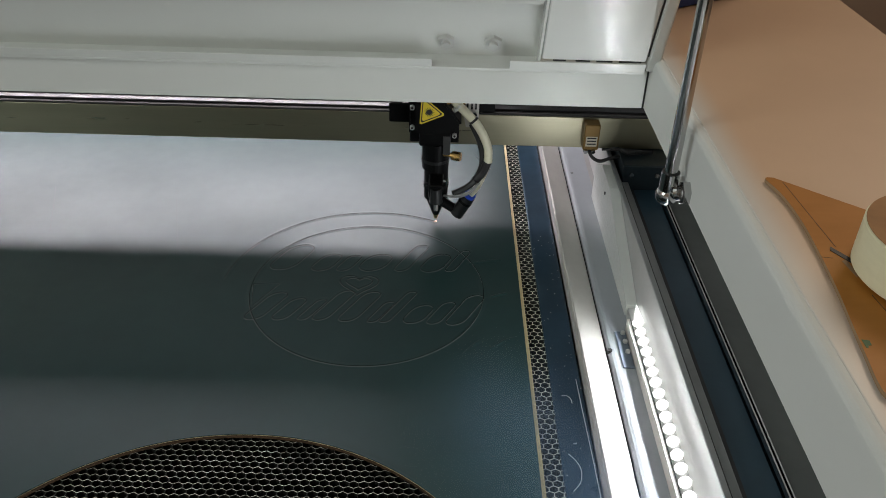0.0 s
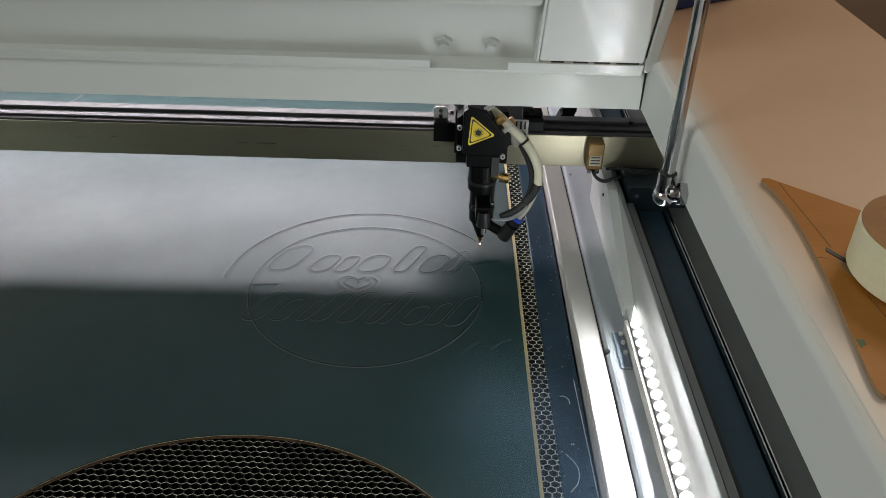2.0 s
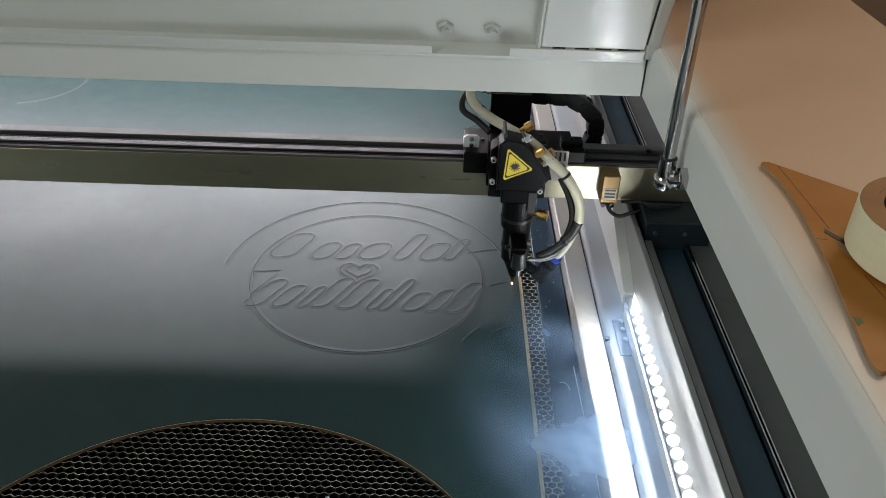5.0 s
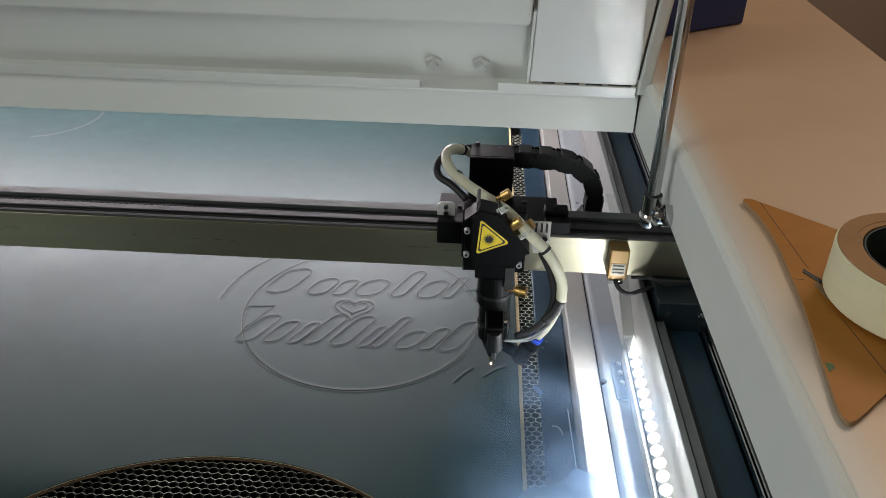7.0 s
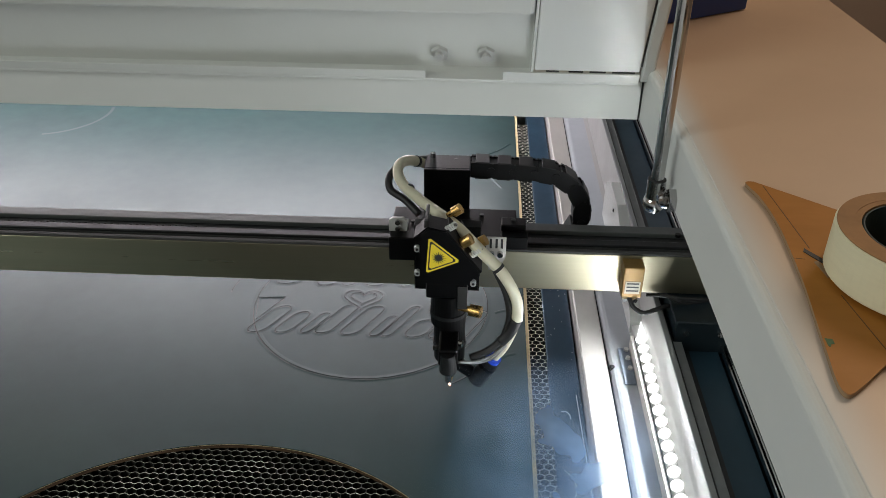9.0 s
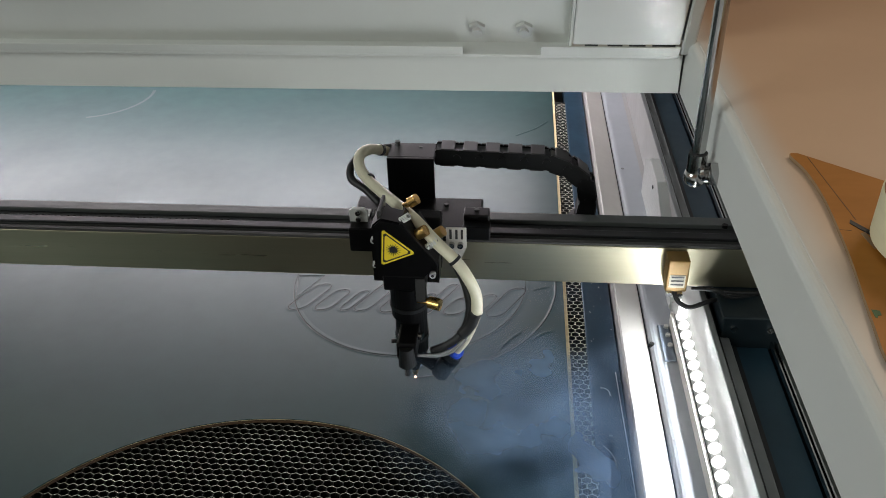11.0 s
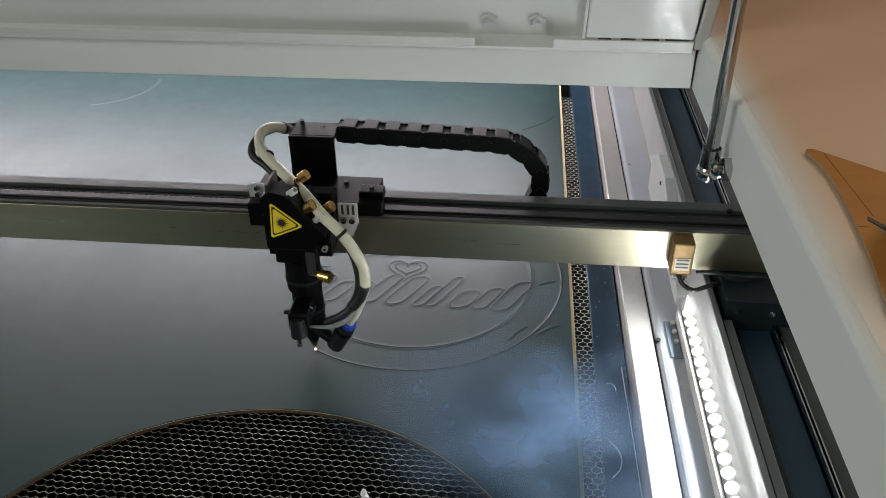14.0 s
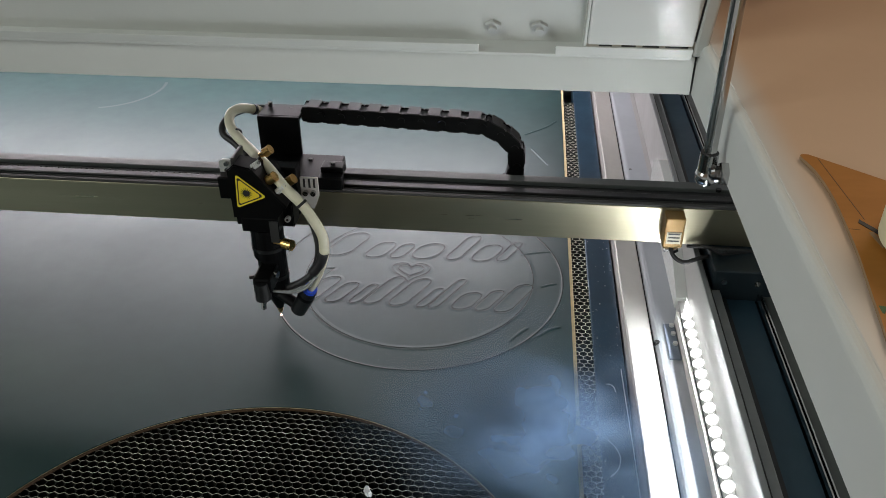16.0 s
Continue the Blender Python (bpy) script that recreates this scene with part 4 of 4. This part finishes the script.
    part("air_tube", tubeb(spline([(0.0325, -0.0160, 0.0410), (0.0385, -0.0180, 0.0520), (0.0435, -0.0170, 0.0640), (0.0470, -0.0160, 0.0760)], 6), 0.0030, 12), M_LABEL, e, "clear air tube", True)
    # cream tube
    hose = part("cream_hose", tubeb(spline([(-0.0240, 0.0930, 0.1390), (-0.0300, 0.0880, 0.1430), (-0.0375, 0.0780, 0.1480), (-0.0418, 0.0660, 0.1490), (-0.0405, 0.0560, 0.1450), (-0.0340, 0.0470, 0.1405), (-0.0235, 0.0360, 0.1375),
                                            (-0.0130, 0.0240, 0.1365), (0.0045, 0.0030, 0.1350), (0.0190, -0.0095, 0.1262), (0.0320, -0.0140, 0.1150), (0.0405, -0.0165, 0.1030), (0.0458, -0.0160, 0.0891), (0.0465, -0.0180, 0.0759)], 8), 0.0039, 16), M_HOSE, h, "cream plastic hose", True)
    for a, b in (((-0.0300, 0.0880, 0.1430), (-0.0310, 0.0863, 0.1439)), ((-0.0335, 0.0485, 0.1403), (-0.0322, 0.0472, 0.1396)), ((0.0312, -0.0138, 0.1158), (0.0326, -0.0142, 0.1143))):
        part("cable_tie", cylb(a, b, 0.0045, seg=18), M_RUBBER, hose)
    # black cables and hoses
    part("black_hose", tubeb(spline([(-0.0240, 0.0940, 0.1425), (-0.0330, 0.0880, 0.1440), (-0.0435, 0.0760, 0.1440), (-0.0485, 0.0640, 0.1410), (-0.0470, 0.0560, 0.1350), (-0.0360, 0.0500, 0.1300), (-0.0250, 0.0420, 0.1230)], 7), 0.0028, 10), M_RUBBER, h, "", True)
    part("black_hose", tubeb(spline([(0.0305, -0.0030, 0.1070), (0.0385, -0.0100, 0.0920), (0.0415, -0.0150, 0.0760), (0.0371, -0.0180, 0.0602), (0.0282, -0.0200, 0.0507), (0.0153, -0.0220, 0.0446)], 7), 0.0028, 10), M_RUBBER, h, "", True)
    part("black_sleeve", tubeb(spline([(0.0460, -0.0180, 0.0765), (0.0420, -0.0185, 0.0660), (0.0360, -0.0190, 0.0580)], 6), 0.0040, 12), M_RUBBER, h, "", True)
    for k in range(2):
        part("grey_lead", tubeb(spline([(0.0400, -0.0200, 0.0560), (0.0310, -0.0220 - 0.001 * k, 0.0480 - 0.0016 * k), (0.0200, -0.0250, 0.0445 - 0.0014 * k), (0.0070, -0.0300, 0.0470)], 6), 0.0010, 8), M_ALU, h, "thin grey lead", True)
    # glow where the beam burns
    part("burning_spot", ball(bmesh.new(), (0, 0, 0.0010), 0.0010, 10), M_SPOT, h, "tiny glowing burn spot")
    return h


HEAD = laser_head()


# ---- the cable chain: rigid links that roll round the bend ----
LINK, ZTOP = 0.0164, 0.1370
# lean of the chain along its turn: lengths in links, degrees
LEANS = [(0.0, 3.0), (0.9, 36.0), (1.9, 42.0), (2.4, 84.0), (3.6, 96.0), (5.0, 150.0), (6.2, 180.0)]


def bend_table(n=208):
    """The turn of the chain: length so far, offset along x, drop."""
    rows, x, z, step = [(0.0, 0.0, 0.0)], 0.0, 0.0, LEANS[-1][0] * LINK / n
    for i in range(n):
        a = radians(float(np.interp((i + 0.5) * step / LINK, [k[0] for k in LEANS], [k[1] for k in LEANS])))
        x, z = x + step * math.cos(a), z - step * math.sin(a)
        rows.append(((i + 1) * step, x, z))
    return rows


TURN = bend_table()
REACH = max(k[1] for k in TURN)


def chain_point(s, hx):
    """The place of the point s along the chain, for the head at hx."""
    xs, xc = hx + 0.0110, 0.1335 - REACH + 0.5 * hx
    l1 = xc - xs
    if s < l1:
        return xs + s, ZTOP + 0.035 * (l1 - s)
    s -= l1
    if s < TURN[-1][0]:
        return (xc + float(np.interp(s, [k[0] for k in TURN], [k[1] for k in TURN])), ZTOP + float(np.interp(s, [k[0] for k in TURN], [k[2] for k in TURN])))
    return xc + TURN[-1][1] - (s - TURN[-1][0]), ZTOP + TURN[-1][2]


def link_pose(i, hx):
    """Each link lies on the chord between its two pins."""
    (x, z), (u, w) = chain_point(i * LINK, hx), chain_point((i + 1) * LINK, hx)
    return (x + u) / 2, (z + w) / 2, math.degrees(math.atan2(z - w, u - x)) % 360


def chain():
    c = thing("cable_chain", "black plastic cable drag chain", "cable chain")
    links = []
    side = [(-0.0084, -0.0062), (0.0066, -0.0062), (0.0094, -0.0042), (0.0106, 0.0), (0.0094, 0.0042), (0.0066, 0.0062), (-0.0084, 0.0062), (-0.0098, 0.0030), (-0.0098, -0.0030)]
    mm = Matrix(((1, 0, 0, 0), (0, 0, 1, 0), (0, 1, 0, 0), (0, 0, 0, 1)))
    first = None
    for i in range(15):
        if first is None:
            body = part("link", prism(bmesh.new(), side, 0.0840, 0.0862, mm), M_CHAIN, c)
            p9 = part("side_plate", prism(bmesh.new(), side, 0.0968, 0.0990, mm), M_CHAIN, body)
            p0 = part("inner_sleeve", boxb(-0.0084, 0.0084, 0.0863, 0.0967, -0.0050, 0.0050), M_RUBBER, body)
            p1 = part("crossbar", boxb(-0.0052, 0.0052, 0.0838, 0.0994, 0.0058, 0.0070, 0.0004), M_CROSS, body, "grey crossbar")
            p2 = part("crossbar", boxb(-0.0052, 0.0052, 0.0838, 0.0994, -0.0070, -0.0058, 0.0004), M_CHAIN, body)
            p3 = part("pin", cylb((0.0068, 0.0840, 0), (0.0068, 0.0832, 0), 0.0030, seg=14), M_CHAIN, body)
            first = [body, p9, p0, p1, p2, p3]
            links.append(body)
        else:
            o = new("link", first[0].data)
            o.parent = c
            for q in first[1:]:
                r = tagged(new(q.name.split(".")[0], q.data), q.get("label", ""))
                r.parent = o
            links.append(o)
    return c, links


CHAIN, LINKS = chain()


# ---- smoke: soft veils that rise from the cut and drift to the side ----
def smoke_material(name, scale, low, high, peak):
    m = bpy.data.materials.new(name)
    m.use_nodes = True
    nt = m.node_tree
    for n in list(nt.nodes):
        nt.nodes.remove(n)
    out = nt.nodes.new("ShaderNodeOutputMaterial")
    tc = nt.nodes.new("ShaderNodeTexCoord")
    info = nt.nodes.new("ShaderNodeObjectInfo")
    off = nt.nodes.new("ShaderNodeVectorMath")
    off.operation = "MULTIPLY_ADD"
    nt.links.new(info.outputs["Random"], off.inputs[0])
    off.inputs[1].default_value = (3.1, 5.7, 9.3)
    nt.links.new(tc.outputs["Object"], off.inputs[2])
    n1 = nt.nodes.new("ShaderNodeTexNoise")
    n1.inputs["Scale"].default_value, n1.inputs["Detail"].default_value, n1.inputs["Distortion"].default_value = scale, 3.0, 0.15
    nt.links.new(off.outputs[0], n1.inputs["Vector"])
    r1 = nt.nodes.new("ShaderNodeMapRange")
    r1.interpolation_type = "SMOOTHSTEP"
    r1.inputs[1].default_value, r1.inputs[2].default_value = low, high
    nt.links.new(n1.outputs[0], r1.inputs[0])
    ln = nt.nodes.new("ShaderNodeVectorMath")
    ln.operation = "LENGTH"
    sc = nt.nodes.new("ShaderNodeVectorMath")
    sc.operation = "MULTIPLY"
    sc.inputs[1].default_value = (1 / 0.105, 1 / 0.075, 0)
    nt.links.new(tc.outputs["Object"], sc.inputs[0])
    nt.links.new(sc.outputs[0], ln.inputs[0])
    r2 = nt.nodes.new("ShaderNodeMapRange")
    r2.interpolation_type = "SMOOTHSTEP"
    r2.inputs[1].default_value, r2.inputs[2].default_value, r2.inputs[3].default_value, r2.inputs[4].default_value = 0.05, 0.98, peak, 0.0
    nt.links.new(ln.outputs["Value"], r2.inputs[0])
    mu = nt.nodes.new("ShaderNodeMath")
    mu.operation = "MULTIPLY"
    nt.links.new(r1.outputs[0], mu.inputs[0])
    nt.links.new(r2.outputs[0], mu.inputs[1])
    tr = nt.nodes.new("ShaderNodeBsdfTransparent")
    di = nt.nodes.new("ShaderNodeBsdfDiffuse")
    di.inputs[0].default_value = (0.44, 0.64, 0.96, 1)
    tl = nt.nodes.new("ShaderNodeBsdfTranslucent")
    tl.inputs[0].default_value = (0.44, 0.64, 0.96, 1)
    body = nt.nodes.new("ShaderNodeMixShader")
    nt.links.new(di.outputs[0], body.inputs[1])
    nt.links.new(tl.outputs[0], body.inputs[2])
    mix = nt.nodes.new("ShaderNodeMixShader")
    nt.links.new(mu.outputs[0], mix.inputs[0])
    nt.links.new(tr.outputs[0], mix.inputs[1])
    nt.links.new(body.outputs[0], mix.inputs[2])
    nt.links.new(mix.outputs[0], out.inputs[0])
    return m


def smoke_veil(seed, material, label="thin bluish wisp of smoke over the bed"):
    v = thing("smoke_wisp", label, "smoke", "wisps of smoke")
    bm = bmesh.new()
    n = 22
    grid = [[None] * (n + 1) for _ in range(n + 1)]
    for i in range(n + 1):
        for j in range(n + 1):
            x, y = (i / n - 0.5) * 0.21, (j / n - 0.5) * 0.15
            z = 0.006 * noise.noise(Vector((x * 14 + seed * 7.3, y * 14, seed))) 
            grid[i][j] = bm.verts.new((x, y, z))
    for i in range(n):
        for j in range(n):
            if ((i + 0.5) / n - 0.5) ** 2 + ((j + 0.5) / n - 0.5) ** 2 < 0.25:
                bm.faces.new((grid[i][j], grid[i + 1][j], grid[i + 1][j + 1], grid[i][j + 1]))
    bmesh.ops.delete(bm, geom=[v for v in bm.verts if not v.link_faces], context="VERTS")
    part("veil", bm, material, v, smooth=True)
    return v


M_SMOKE = smoke_material("thin_blue_smoke", 20, 0.32, 0.74, 0.56)
M_HAZE = smoke_material("faint_haze", 9, 0.05, 0.75, 0.20)
# rows of: time of rising, place after rising (x, y, z, turn), drift a second (x, y), time of leaving
SMOKE = [
    (4.6, 0.140, -0.190, 0.040, 82, 0.001, -0.004, 9.4),
    (4.5, 0.150, -0.250, 0.056, 85, 0.000, -0.002, 6.9),
    (4.8, 0.168, -0.120, 0.048, 92, 0.000, -0.006, 7.4),
    (8.4, 0.130, -0.215, 0.050, 75, 0.001, -0.002, 10.6),
    (9.6, 0.070, -0.160, 0.026, 10, 0.003, -0.006, 13.2),
    (10.0, 0.095, -0.215, 0.038, -20, 0.003, -0.003, 17),
    (10.4, 0.108, -0.150, 0.048, 80, 0.000, -0.006, 17),
    (12.2, 0.050, -0.175, 0.030, 0, 0.002, -0.004, 17),
    (12.6, 0.112, -0.240, 0.056, 80, 0.000, 0.002, 17),
    (13.4, 0.070, -0.220, 0.046, -15, 0.003, -0.002, 17),
]
VEILS = [smoke_veil(i, M_SMOKE) for i in range(len(SMOKE))]
# haze over the bed beside the lights, added also to brighten the dark film
for k, (x, y, z, turn) in enumerate(((0.105, -0.185, 0.030, 80), (0.135, -0.230, 0.012, 95))):
    smoke_veil(40 + k, M_HAZE, "faint haze hanging over the bed").matrix_world = pose(x, y, z, 0, 0, turn)


# ---- what moves ----
def motions():
    steps = [i * 0.5 for i in range(33)]
    walk(HEAD, [(t, pose(*head_spot(t), 0)) for t in steps])
    walk(GANTRY, [(t, pose(0, head_spot(t)[1], 0)) for t in steps])
    walk(CHAIN, [(t, pose(0, head_spot(t)[1], 0)) for t in steps])
    for i, link in enumerate(LINKS):
        rows = []
        for t in steps:
            x, z, a = link_pose(i, head_spot(t)[0])
            rows.append((t, pose(x, 0, z, 0, a, 0)))
        walk(link, rows)
    for k, z in ((1, -0.00004), (2, -0.00008)):
        walk(ARCS[k], [(t, pose(0, 0, z, 0, 0, -min(13.13 * t, ARC_LEN * k))) for t in steps])
    for v, (t0, x, y, z, turn, dx, dy, t1) in zip(VEILS, SMOKE):
        rows = [(0, pose(x, y, -0.075, 0, 0, turn)), (t0 - 1.0, pose(x, y, -0.075, 0, 0, turn)), (t0, pose(x, y, z, 0, 0, turn + 4))]
        end = min(16.0, t1)
        k = 1
        while t0 + k < end:
            rows.append((t0 + k, pose(x + dx * k, y + dy * k, z + 0.002 * math.sin(k * 1.7), 3 * math.sin(k * 1.3), 3 * math.cos(k), turn + 4 + 3 * k)))
            k += 1
        k = end - t0
        rows.append((end, pose(x + dx * k, y + dy * k, z, 0, 0, turn + 4 + 3 * k)))
        if t1 < 16:
            # drawn off through the bed by the fan
            for tt in (t1 + 1.2, 16):
                rows.append((tt, pose(x + dx * k, y + dy * k, -0.110, 0, 0, turn + 20)))
        walk(v, rows)


motions()
